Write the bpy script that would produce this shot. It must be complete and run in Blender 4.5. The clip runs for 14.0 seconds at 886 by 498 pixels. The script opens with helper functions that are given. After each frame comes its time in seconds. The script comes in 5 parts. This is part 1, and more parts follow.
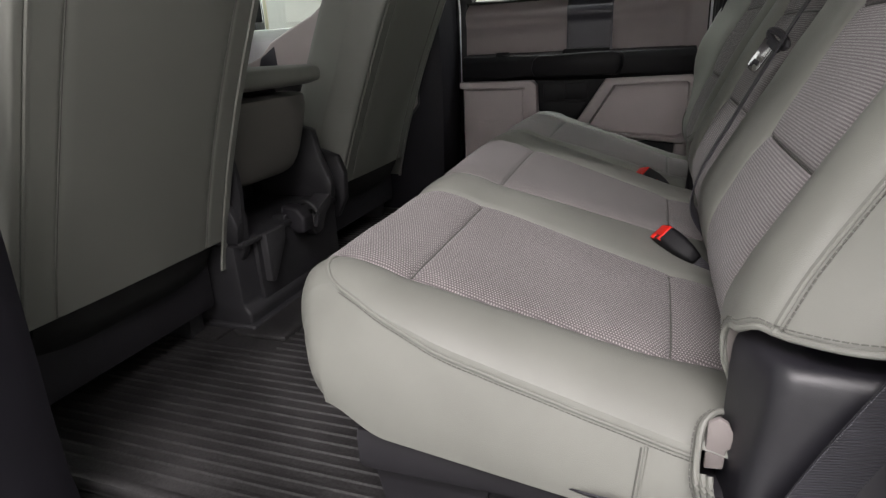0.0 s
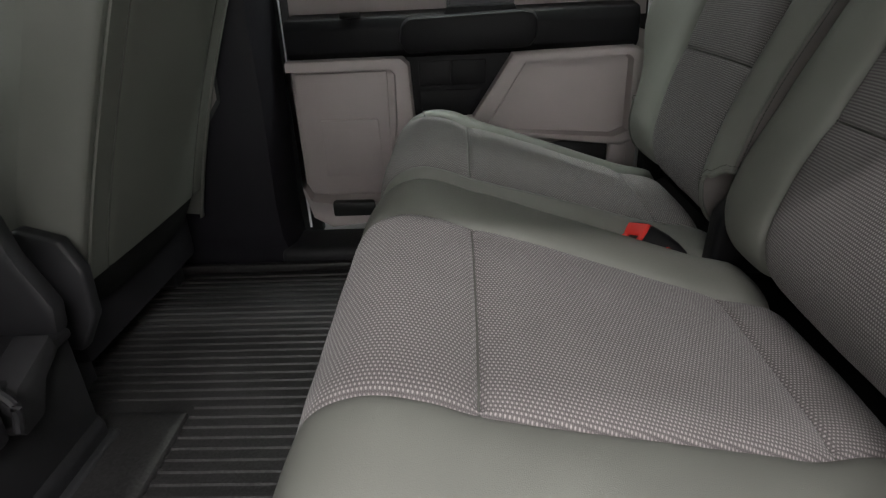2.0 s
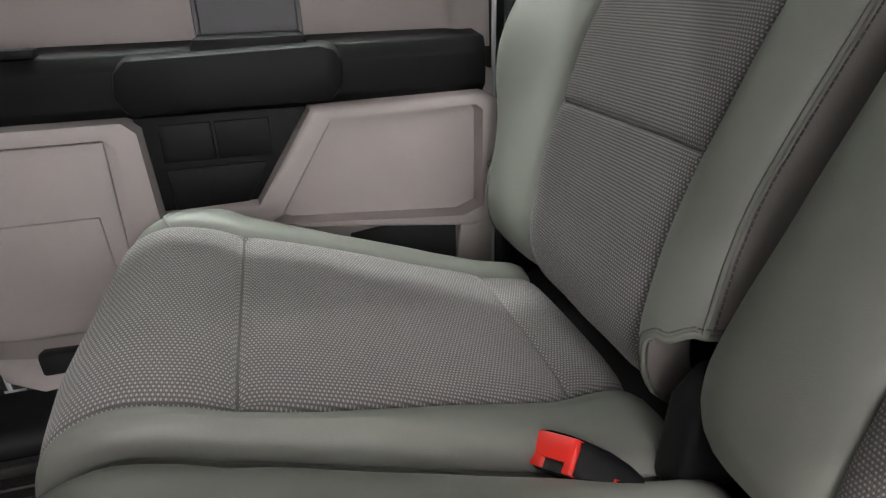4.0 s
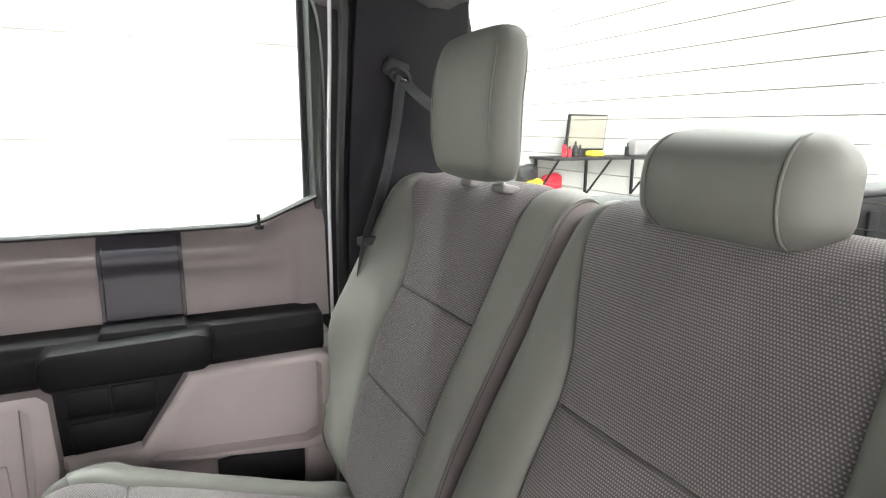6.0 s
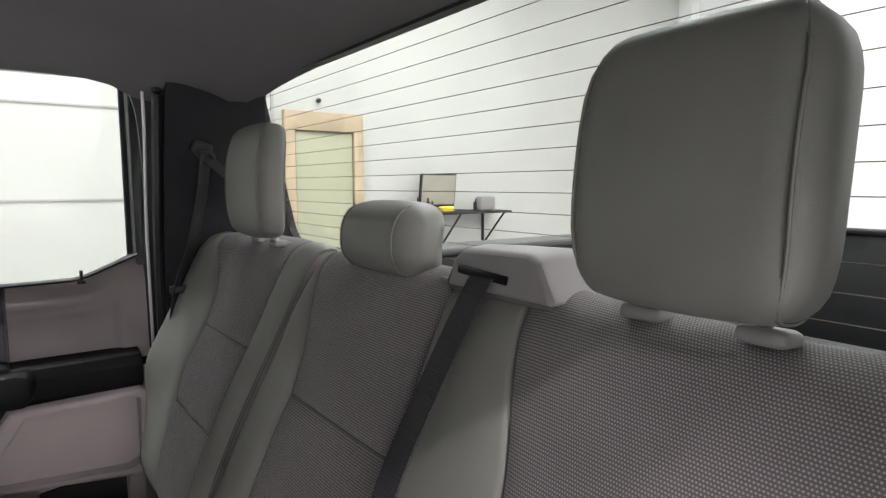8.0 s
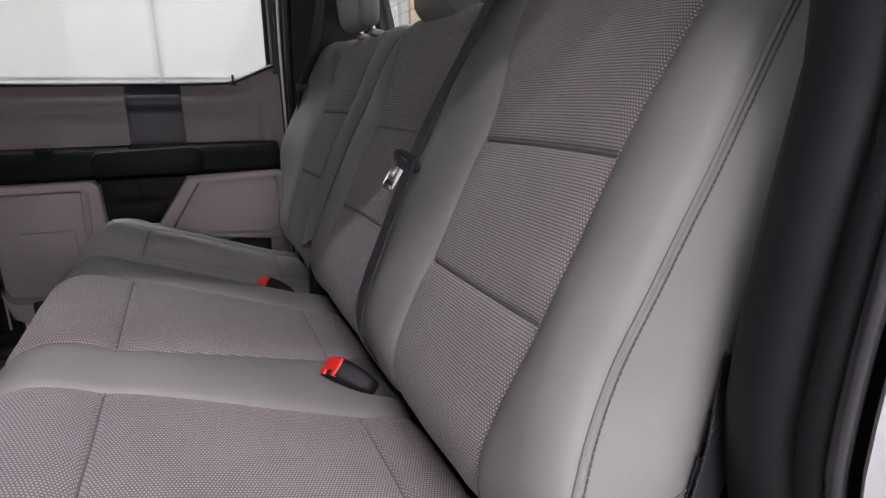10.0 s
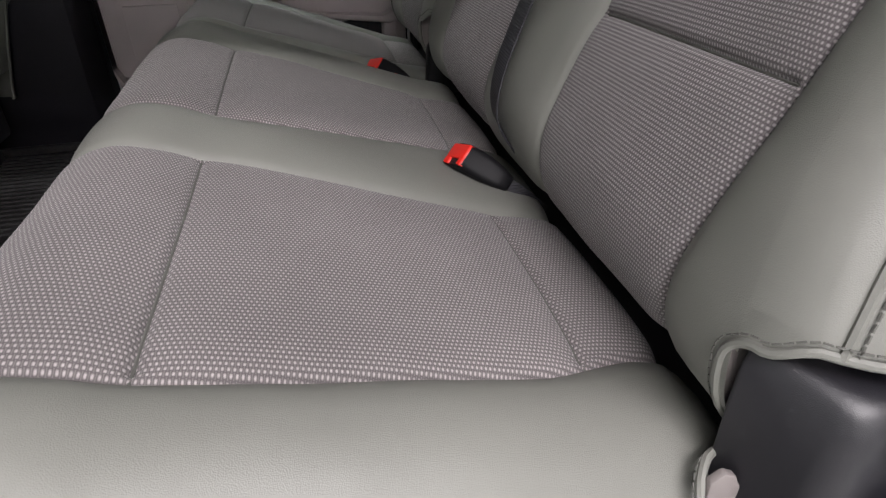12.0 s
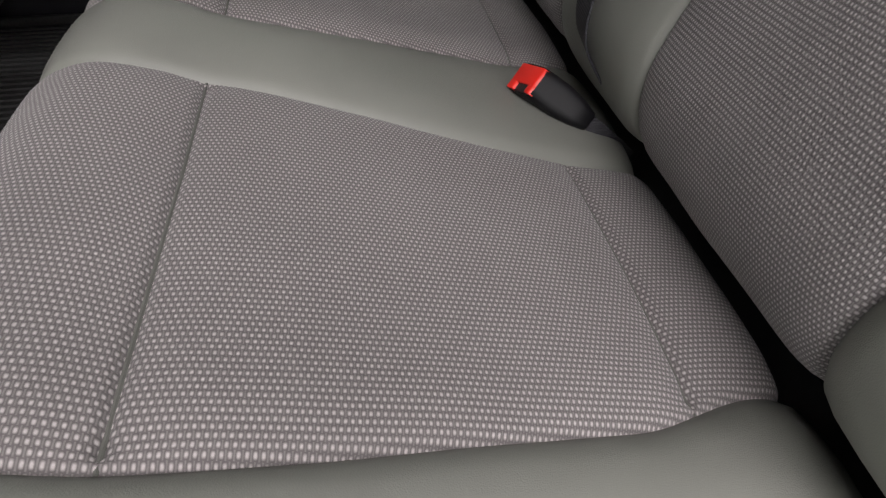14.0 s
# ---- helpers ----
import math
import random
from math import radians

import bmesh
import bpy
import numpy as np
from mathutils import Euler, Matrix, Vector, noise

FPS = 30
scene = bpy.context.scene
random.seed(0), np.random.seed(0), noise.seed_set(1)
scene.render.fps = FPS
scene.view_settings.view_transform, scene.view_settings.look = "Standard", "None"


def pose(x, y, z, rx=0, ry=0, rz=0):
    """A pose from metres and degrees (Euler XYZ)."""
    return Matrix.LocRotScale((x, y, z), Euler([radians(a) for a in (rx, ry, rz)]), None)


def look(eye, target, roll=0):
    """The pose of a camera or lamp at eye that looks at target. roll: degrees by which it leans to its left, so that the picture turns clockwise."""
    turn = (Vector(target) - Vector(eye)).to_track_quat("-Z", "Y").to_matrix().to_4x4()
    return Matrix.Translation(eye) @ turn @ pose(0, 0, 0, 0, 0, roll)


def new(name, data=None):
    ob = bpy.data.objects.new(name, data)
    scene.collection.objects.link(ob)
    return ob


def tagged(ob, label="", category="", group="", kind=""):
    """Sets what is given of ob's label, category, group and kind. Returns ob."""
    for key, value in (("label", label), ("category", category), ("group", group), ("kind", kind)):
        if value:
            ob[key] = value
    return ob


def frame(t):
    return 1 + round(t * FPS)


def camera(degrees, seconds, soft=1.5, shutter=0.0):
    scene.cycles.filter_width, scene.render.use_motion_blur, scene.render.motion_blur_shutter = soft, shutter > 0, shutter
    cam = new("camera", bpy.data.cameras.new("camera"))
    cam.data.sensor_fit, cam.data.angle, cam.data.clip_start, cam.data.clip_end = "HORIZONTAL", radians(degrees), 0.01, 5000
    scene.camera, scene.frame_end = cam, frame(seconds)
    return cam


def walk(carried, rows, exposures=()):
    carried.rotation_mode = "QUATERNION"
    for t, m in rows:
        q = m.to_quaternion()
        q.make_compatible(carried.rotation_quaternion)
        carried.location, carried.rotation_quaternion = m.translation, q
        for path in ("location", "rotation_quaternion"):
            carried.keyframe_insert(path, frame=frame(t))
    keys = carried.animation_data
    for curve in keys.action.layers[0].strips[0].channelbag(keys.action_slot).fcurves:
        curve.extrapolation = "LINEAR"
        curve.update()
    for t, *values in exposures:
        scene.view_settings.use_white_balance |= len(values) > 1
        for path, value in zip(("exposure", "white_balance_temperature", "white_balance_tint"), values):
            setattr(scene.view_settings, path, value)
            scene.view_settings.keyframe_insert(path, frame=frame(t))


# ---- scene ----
cam = camera(73.8, 14.0, 1.3)

PATH = [
    (0, (-0.14, -0.556, 0.701), (-0.798, 1.216, 0.048), -3.0),
    (0.5, (-0.214, -0.41, 0.684), (-0.739, 1.393, -0.003), -3.2),
    (1, (-0.283, -0.229, 0.695), (-0.675, 1.593, -0.03), -3.1),
    (1.5, (-0.384, -0.034, 0.719), (-0.623, 1.793, -0.057), -2.6),
    (2, (-0.427, 0.198, 0.74), (-0.514, 2.005, -0.114), -2.9),
    (2.2, (-0.441, 0.275, 0.752), (-0.458, 2.081, -0.109), -2.4),
    (4.3, (-0.345, 0.695, 0.736), (0.186, 2.433, -0.1), -1.0),
    (4.5, (-0.339, 0.681, 0.775), (0.227, 2.408, -0.059), -0.4),
    (5, (-0.339, 0.596, 0.894), (0.336, 2.328, 0.158), 0.6),
    (5.5, (-0.326, 0.479, 0.991), (0.402, 2.253, 0.421), 0.5),
    (6, (-0.316, 0.362, 1.047), (0.505, 2.142, 0.65), 0.4),
    (6.5, (-0.304, 0.272, 1.063), (0.672, 2.003, 0.839), 0.7),
    (7, (-0.285, 0.178, 1.087), (0.812, 1.838, 0.894), 0.7),
    (7.2, (-0.279, 0.138, 1.096), (0.854, 1.773, 0.906), 0.7),
    (9.3, (-0.265, -0.295, 0.912), (0.899, 1.317, 0.683), -0.5),
    (9.5, (-0.27, -0.326, 0.869), (0.781, 1.361, 0.648), -0.8),
    (10, (-0.285, -0.37, 0.778), (0.455, 1.422, 0.289), -0.9),
    (10.5, (-0.28, -0.392, 0.738), (0.229, 1.393, -0.006), -1.3),
    (11, (-0.272, -0.402, 0.722), (0.125, 1.35, -0.158), -1.5),
    (11.5, (-0.271, -0.358, 0.684), (0.078, 1.373, -0.255), -1.4),
    (12, (-0.29, -0.217, 0.669), (0.053, 1.46, -0.367), -1.4),
    (12.5, (-0.287, -0.097, 0.619), (0.04, 1.434, -0.626), -0.8),
    (13, (-0.278, -0.102, 0.7), (0.029, 1.349, -0.643), -0.9),
    (13.5, (-0.248, -0.092, 0.684), (0.026, 1.362, -0.662), -0.3),
    (14, (-0.296, -0.063, 0.662), (-0.071, 1.387, -0.697), 0.3),
]
EXPOSURES = [(0.0, -0.13, 6500, 9), (0.5, 0.12, 6500, 9), (1.0, 0.05, 6500, 8), (1.5, 0.06, 6500, 6), (2.0, 0.12, 6450, 4), (4.5, 1.5, 6500, 8), (5.5, 1.7, 6500, 10), (6.0, 1.57, 6500, 10), (6.5, 1.3, 6500, 9), (7.0, 0.95, 6500, 9),
             (9.5, 0.0, 6300, 20), (10.5, -0.08, 6250, 20), (11.0, 0.0, 6300, 15), (12.0, -0.1, 6400, 10), (12.5, -0.36, 6450, 6), (14.0, -0.28, 6450, 7)]
walk(cam, [(t, look(eye, target, roll)) for t, eye, target, roll in PATH], EXPOSURES)

# ---- world, lights, exposure ----
world = bpy.data.worlds.new("world")
scene.world = world
world.use_nodes = True
world.node_tree.nodes["Background"].inputs[0].default_value = (0.75, 0.8, 0.85, 1)
world.node_tree.nodes["Background"].inputs[1].default_value = 0.3


def area_lamp(name, eye, target, size_x, size_y, watts, colour, roll=0):
    data = bpy.data.lights.new(name, "AREA")
    data.shape, data.size, data.size_y, data.energy, data.color = "RECTANGLE", size_x, size_y, watts, colour
    ob = new(name, data)
    ob.matrix_world = look(eye, target, roll)
    return ob


# rows of ceiling tubes beside the truck; each row throws its own shadow edge of the roof into the cab
NEAR_ROWS, FAR_ROWS = ((-2.05, 95), (-2.92, 290), (-3.73, 85)), ((2.55, 175), (3.4, 75))
for row_y, watts in NEAR_ROWS:
    area_lamp("near_tube_lamp", (0.25, row_y, 3.70), (0.25, row_y, 0), 3.6, 0.10, watts, (1.0, 0.93, 0.945))
for row_y, watts in FAR_ROWS:
    area_lamp("far_tube_lamp", (0.4, row_y, 3.70), (0.4, row_y, 0), 7.0, 0.12, watts, (0.95, 1.0, 0.97))
area_lamp("rear_tube_lamp", (6.3, 0.6, 3.70), (6.3, 0.6, 0), 0.2, 6.0, 80, (0.96, 1.0, 0.97))
# added fill through the windscreen for the arm pad; no known fixture there
area_lamp("front_fill_lamp", (-5.2, 0.6, 3.70), (-5.2, 0.6, 0), 0.2, 6.0, 110, (0.96, 1.0, 0.97))

# ---- materials ----


def nodes_of(name):
    m = bpy.data.materials.new(name)
    m.use_nodes = True
    return m, m.node_tree.nodes, m.node_tree.links, m.node_tree.nodes["Principled BSDF"]


def surface(name, colour, rough=0.5, vary=0.12, vary_scale=9.0, grain=600.0, bump=0.1, metal=0.0, pebble=0.0, speck=0.0,
            spec=0.5, bump_scale=None):
    """A plain stuff: colour with soft blotches, fine grain, and relief of the grain or of leather pebbles."""
    m, n, l, b = nodes_of(name)
    b.inputs["Roughness"].default_value, b.inputs["Metallic"].default_value = rough, metal
    b.inputs["Specular IOR Level"].default_value = spec
    co = n.new("ShaderNodeTexCoord")
    big = n.new("ShaderNodeTexNoise")
    big.inputs["Scale"].default_value, big.inputs["Detail"].default_value = vary_scale, 4
    l.new(co.outputs["Object"], big.inputs["Vector"])
    fine = n.new("ShaderNodeTexNoise")
    fine.inputs["Scale"].default_value, fine.inputs["Detail"].default_value = grain, 2
    l.new(co.outputs["Object"], fine.inputs["Vector"])
    add = n.new("ShaderNodeMath")
    add.operation = "MULTIPLY_ADD"
    l.new(fine.outputs["Fac"], add.inputs[0])
    add.inputs[1].default_value = speck
    l.new(big.outputs["Fac"], add.inputs[2])
    ramp = n.new("ShaderNodeMapRange")
    ramp.inputs["From Min"].default_value, ramp.inputs["From Max"].default_value = 0.3 + speck * 0.5, 0.7 + speck * 0.5
    ramp.inputs["To Min"].default_value, ramp.inputs["To Max"].default_value = 1 - vary, 1 + vary
    l.new(add.outputs[0], ramp.inputs["Value"])
    mul = n.new("ShaderNodeVectorMath")
    mul.operation = "SCALE"
    mul.inputs[0].default_value = colour
    l.new(ramp.outputs[0], mul.inputs["Scale"])
    l.new(mul.outputs[0], b.inputs["Base Color"])
    rr = n.new("ShaderNodeMapRange")
    rr.inputs["To Min"].default_value, rr.inputs["To Max"].default_value = rough - 0.07, rough + 0.07
    l.new(big.outputs["Fac"], rr.inputs["Value"])
    l.new(rr.outputs[0], b.inputs["Roughness"])
    bm_node = n.new("ShaderNodeBump")
    bm_node.inputs["Strength"].default_value, bm_node.inputs["Distance"].default_value = bump, 0.001
    if pebble:
        v = n.new("ShaderNodeTexVoronoi")
        v.inputs["Scale"].default_value = pebble
        l.new(co.outputs["Object"], v.inputs["Vector"])
        l.new(v.outputs["Distance"], bm_node.inputs["Height"])
    else:
        l.new(fine.outputs["Fac"], bm_node.inputs["Height"])
    l.new(bm_node.outputs[0], b.inputs["Normal"])
    return m


def woven(name, ground, dot, su, sv, run, join=1.0):
    """Seat cloth: rows of pale raised dots, every other row moved by half, on a darker ground. su, sv: metres from dot to dot and row to row; run: which way the rows lie."""
    m, n, l, b = nodes_of(name)
    uv = n.new("ShaderNodeUVMap")
    uv.uv_map = "metres"
    sep = n.new("ShaderNodeSeparateXYZ")
    l.new(uv.outputs[0], sep.inputs[0])

    def calc(op, a, c=None, d=None):
        k = n.new("ShaderNodeMath")
        k.operation = op
        for i, v in enumerate((a, c, d)):
            if v is None:
                continue
            if isinstance(v, (int, float)):
                k.inputs[i].default_value = v
            else:
                l.new(v, k.inputs[i])
        return k.outputs[0]

    co = n.new("ShaderNodeTexCoord")
    wob = n.new("ShaderNodeTexNoise")
    wob.inputs["Scale"].default_value = 60
    l.new(co.outputs["Object"], wob.inputs["Vector"])
    v = calc("DIVIDE", sep.outputs[run[1]], sv)
    row = calc("FLOOR", v)
    odd = calc("MODULO", row, 2.0)
    u = calc("MULTIPLY_ADD", odd, 0.5, calc("ADD", calc("DIVIDE", sep.outputs[run[0]], su), calc("MULTIPLY", wob.outputs["Fac"], 0.35)))
    fu = calc("ABSOLUTE", calc("SUBTRACT", calc("FRACT", u), 0.5))
    fv = calc("ABSOLUTE", calc("SUBTRACT", calc("FRACT", v), 0.5))
    r = calc("POWER", calc("ADD", calc("POWER", calc("MULTIPLY", fu, 1.22 * join), 2.6), calc("POWER", fv, 2.6)), 0.385)
    h = n.new("ShaderNodeMapRange")
    h.interpolation_type = "SMOOTHSTEP"
    h.inputs["From Min"].default_value, h.inputs["From Max"].default_value = 0.46, 0.10
    l.new(r, h.inputs["Value"])
    # thin threads that link each dot with the next but one row, through the gap between two dots
    strand = n.new("ShaderNodeMapRange")
    strand.interpolation_type = "SMOOTHSTEP"
    strand.inputs["From Min"].default_value, strand.inputs["From Max"].default_value = 0.33, 0.45
    strand.inputs["To Min"].default_value, strand.inputs["To Max"].default_value = 0.0, 0.22
    l.new(fu, strand.inputs["Value"])
    height = calc("MAXIMUM", h.outputs[0], strand.outputs[0])
    big = n.new("ShaderNodeTexNoise")
    big.inputs["Scale"].default_value, big.inputs["Detail"].default_value = 7, 5
    l.new(co.outputs["Object"], big.inputs["Vector"])
    fine = n.new("ShaderNodeTexNoise")
    fine.inputs["Scale"].default_value = 900
    l.new(co.outputs["Object"], fine.inputs["Vector"])
    mix = n.new("ShaderNodeMix")
    mix.data_type = "RGBA"
    mix.inputs[6].default_value, mix.inputs[7].default_value = (*ground, 1), (*dot, 1)
    l.new(height, mix.inputs[0])
    tone = n.new("ShaderNodeMapRange")
    tone.inputs["From Min"].default_value, tone.inputs["From Max"].default_value = 0.6, 1.4
    tone.inputs["To Min"].default_value, tone.inputs["To Max"].default_value = 0.84, 1.16
    l.new(calc("ADD", big.outputs["Fac"], fine.outputs["Fac"]), tone.inputs["Value"])
    mul = n.new("ShaderNodeVectorMath")
    mul.operation = "SCALE"
    l.new(mix.outputs[2], mul.inputs[0])
    l.new(tone.outputs[0], mul.inputs["Scale"])
    l.new(mul.outputs[0], b.inputs["Base Color"])
    b.inputs["Roughness"].default_value = 0.85
    b.inputs["Specular IOR Level"].default_value = 0.25
    b.inputs["Sheen Weight"].default_value = 0.15
    bump = n.new("ShaderNodeBump")
    bump.inputs["Strength"].default_value, bump.inputs["Distance"].default_value = 0.55, 0.0010
    l.new(height, bump.inputs["Height"])
    l.new(bump.outputs[0], b.inputs["Normal"])
    return m


def glassy(name, colour, rough=0.0):
    """Thin tinted window glass that lets light through straight."""
    m, n, l, b = nodes_of(name)
    n.remove(b)
    clear, gloss, mix, facing, power, scale = (n.new(k) for k in ("ShaderNodeBsdfTransparent", "ShaderNodeBsdfGlossy", "ShaderNodeMixShader", "ShaderNodeLayerWeight", "ShaderNodeMath", "ShaderNodeMath"))
    clear.inputs[0].default_value = (*colour, 1)
    gloss.inputs["Roughness"].default_value = rough
    power.operation, power.inputs[1].default_value = "POWER", 5.0
    scale.operation, scale.inputs[1].default_value, scale.inputs[2].default_value = "MULTIPLY_ADD", 0.5, 0.03
    l.new(facing.outputs["Facing"], power.inputs[0])
    l.new(power.outputs[0], scale.inputs[0])
    l.new(scale.outputs[0], mix.inputs[0])
    l.new(clear.outputs[0], mix.inputs[1])
    l.new(gloss.outputs[0], mix.inputs[2])
    l.new(mix.outputs[0], n["Material Output"].inputs["Surface"])
    return m


VINYL = surface("grey_vinyl", (0.178, 0.18, 0.162), 0.48, 0.09, 6, 1500, 0.16, pebble=1100)
VINYL_BACK = surface("grey_vinyl_seat_back", (0.155, 0.157, 0.14), 0.5, 0.05, 5, 1500, 0.16, pebble=1100)
CLOTH = woven("woven_seat_cloth", (0.098, 0.0885, 0.089), (0.365, 0.336, 0.332), 0.0037, 0.0040, (1, 0))
CLOTH_BACK = woven("woven_back_cloth", (0.095, 0.0855, 0.0875), (0.352, 0.326, 0.326), 0.0032, 0.0036, (0, 1), 0.93)
THREAD = surface("dark_grey_thread", (0.10, 0.10, 0.09), 0.8, 0.1, 60, 2000, 0.2)
BLACK = surface("black_grained_plastic", (0.019, 0.0187, 0.021), 0.48, 0.15, 14, 900, 0.2, pebble=1400)
BLACK_SOFT = surface("charcoal_trim_plastic", (0.015, 0.014, 0.017), 0.6, 0.12, 10, 900, 0.2, pebble=1400, spec=0.35)
HINGE_BLACK = surface("black_moulded_plastic", (0.0052, 0.005, 0.0063), 0.5, 0.15, 14, 900, 0.2, pebble=1400, spec=0.22)
COVER_BLACK = surface("black_satin_hinge_plastic", (0.0135, 0.013, 0.0165), 0.36, 0.15, 14, 900, 0.12, pebble=1400)
TAUPE = surface("taupe_seat_lining", (0.205, 0.183, 0.177), 0.6, 0.06, 8, 1500, 0.2, pebble=1100)
REST_TAUPE = surface("dark_taupe_vinyl", (0.105, 0.099, 0.09), 0.55, 0.06, 6, 1500, 0.16, pebble=1100)
WING = surface("charcoal_bin_plastic", (0.032, 0.0315, 0.034), 0.5, 0.12, 14, 900, 0.2, pebble=1400)
JAMB_BLACK = surface("black_door_frame_plastic", (0.0075, 0.0068, 0.0094), 0.55, 0.12, 10, 900, 0.15, pebble=1400, spec=0.35)
PILLAR_BLACK = surface("dark_purple_pillar_plastic", (0.0100, 0.0090, 0.0132), 0.6, 0.12, 10, 900, 0.2, pebble=1400, spec=0.3)
CAP_PLASTIC = surface("grey_rail_cap_plastic", (0.05, 0.051, 0.053), 0.5, 0.15, 8, 300, 0.3)
SCREEN_PAPER = surface("pale_screen_page", (0.27, 0.25, 0.21), 0.4, 0.12, 7, 40, 0.0)
SEAL_GLOSS = surface("glossy_black_rubber_block", (0.02, 0.0195, 0.022), 0.28, 0.1, 20, 500, 0.05)
RUBBER = surface("black_rubber_block", (0.010, 0.010, 0.011), 0.5, 0.2, 20, 500, 0.2)
MAT_RUBBER = surface("black_rubber_floor_mat", (0.023, 0.0222, 0.0225), 0.46, 0.55, 5, 220, 0.35, speck=0.8)
CARPET = surface("black_carpet", (0.02, 0.02, 0.02), 0.95, 0.3, 30, 1200, 0.8)
TRIM_GREY = surface("warm_grey_door_plastic", (0.43, 0.38, 0.375), 0.5, 0.05, 6, 900, 0.14, pebble=1300)
TRIM_DARK = surface("dark_slate_door_inlay", (0.038, 0.036, 0.046), 0.45, 0.08, 8, 900, 0.14, pebble=1300)
LINER = surface("grey_woven_headliner", (0.25, 0.235, 0.238), 0.95, 0.06, 4, 1400, 0.5)
CHROME = surface("chrome", (0.75, 0.75, 0.76), 0.13, 0.03, 40, 200, 0.02, metal=1.0)
BELT = surface("black_belt_webbing", (0.02, 0.0195, 0.025), 0.65, 0.15, 40, 1500, 0.5)
bn = BELT.node_tree.nodes
rib = bn.new("ShaderNodeTexWave")
rib.bands_direction, rib.inputs["Scale"].default_value, rib.inputs["Distortion"].default_value = "Z", 110.0, 0.6
ribco, ribbump = bn.new("ShaderNodeTexCoord"), bn.new("ShaderNodeBump")
BELT.node_tree.links.new(ribco.outputs["Object"], rib.inputs["Vector"])
ribbump.inputs["Strength"].default_value, ribbump.inputs["Distance"].default_value = 0.6, 0.0008
BELT.node_tree.links.new(rib.outputs["Fac"], ribbump.inputs["Height"])
BELT.node_tree.links.new(ribbump.outputs["Normal"], bn["Principled BSDF"].inputs["Normal"])
RED = surface("red_button_plastic", (0.72, 0.02, 0.012), 0.4, 0.05, 60, 800, 0.05)
GUIDE_GREY = surface("grey_guide_plastic", (0.225, 0.213, 0.213), 0.5, 0.04, 20, 900, 0.14, pebble=1300)
PAINT = surface("white_body_paint", (0.78, 0.78, 0.8), 0.25, 0.02, 5, 300, 0.01)
WALL_PANEL = surface("pale_cream_panel_wall", (0.46, 0.46, 0.435), 0.7, 0.04, 1.2, 200, 0.1)
WALL_JOINT = surface("grey_wall_joint", (0.34, 0.34, 0.325), 0.7, 0.04, 2, 200, 0.1)
WALL_WHITE = surface("white_painted_wall", (0.82, 0.83, 0.82), 0.7, 0.03, 2, 200, 0.1)
FLOOR_CONCRETE = surface("pale_sealed_concrete", (0.42, 0.42, 0.41), 0.5, 0.15, 1.5, 90, 0.1)
WOOD = surface("raw_pine_frame", (0.42, 0.325, 0.225), 0.7, 0.2, 6, 60, 0.2)
DOOR_TAN = surface("tan_painted_door", (0.34, 0.34, 0.24), 0.6, 0.06, 3, 100, 0.05)
BED_PLASTIC = surface("black_bed_liner", (0.008, 0.0084, 0.0095), 0.6, 0.25, 8, 300, 0.3, spec=0.3)
GLASS = glassy("green_tinted_glass", (0.955, 0.97, 0.955))
MIRROR = surface("mirror_glass", (0.85, 0.87, 0.87), 0.03, 0.01, 3, 10, 0.0, metal=1.0)
DEFROST = surface("brown_defroster_wire", (0.13, 0.11, 0.095), 0.6, 0.1, 30, 100, 0.0)
YELLOW = surface("yellow_cloth", (0.75, 0.6, 0.03), 0.8, 0.2, 20, 200, 0.2)
RED_CLOTH = surface("red_cloth", (0.6, 0.03, 0.05), 0.8, 0.2, 20, 200, 0.2)
BLUE_CLOTH = surface("pale_blue_cloth", (0.35, 0.55, 0.6), 0.8, 0.2, 20, 200, 0.2)

# ---- building helpers ----
BASE = {}


def thing(name, loc, label, category, group="", kind=""):
    ob = new(name)
    ob.empty_display_size = 0.05
    ob.location = loc
    BASE[ob.name] = Vector(loc)
    return tagged(ob, label, category, group, kind)


def mesh_of(name, bm, material, sharp=38):
    me = bpy.data.meshes.new(name)
    bm.normal_update()
    bm.to_mesh(me)
    bm.free()
    for p in me.polygons:
        p.use_smooth = True
    me.set_sharp_from_angle(angle=radians(sharp))
    me.materials.append(material)
    return me


def part(name, bm, material, parent, label="", sharp=38):
    """One mesh, built in world places, under a thing or under a part."""
    base = BASE[parent.name]
    bmesh.ops.translate(bm, verts=bm.verts, vec=-base)
    ob = new(name, mesh_of(name, bm, material, sharp))
    ob.parent = parent
    BASE[ob.name] = base
    return tagged(ob, label)


def solid(name, bm, material, label, category, kind="", sharp=38):
    """A thing or a piece of the setting that is one mesh."""
    ob = new(name, mesh_of(name, bm, material, sharp))
    BASE[ob.name] = Vector((0, 0, 0))
    return tagged(ob, label, category, "", kind)


def box(x0, x1, y0, y1, z0, z1, bevel=0.0, seg=2, into=None):
    bm = bmesh.new()
    bmesh.ops.create_cube(bm, size=1.0, matrix=Matrix.Translation(((x0 + x1) / 2, (y0 + y1) / 2, (z0 + z1) / 2)) @ Matrix.Diagonal((x1 - x0, y1 - y0, z1 - z0, 1)))
    if bevel:
        bmesh.ops.bevel(bm, geom=bm.edges[:], offset=bevel, segments=seg, profile=0.5, affect="EDGES")
    return merge(into, bm)


def merge(into, bm):
    if into is None:
        return bm
    tmp = bpy.data.meshes.new("tmp")
    bm.to_mesh(tmp)
    bm.free()
    into.from_mesh(tmp)
    bpy.data.meshes.remove(tmp)
    return into


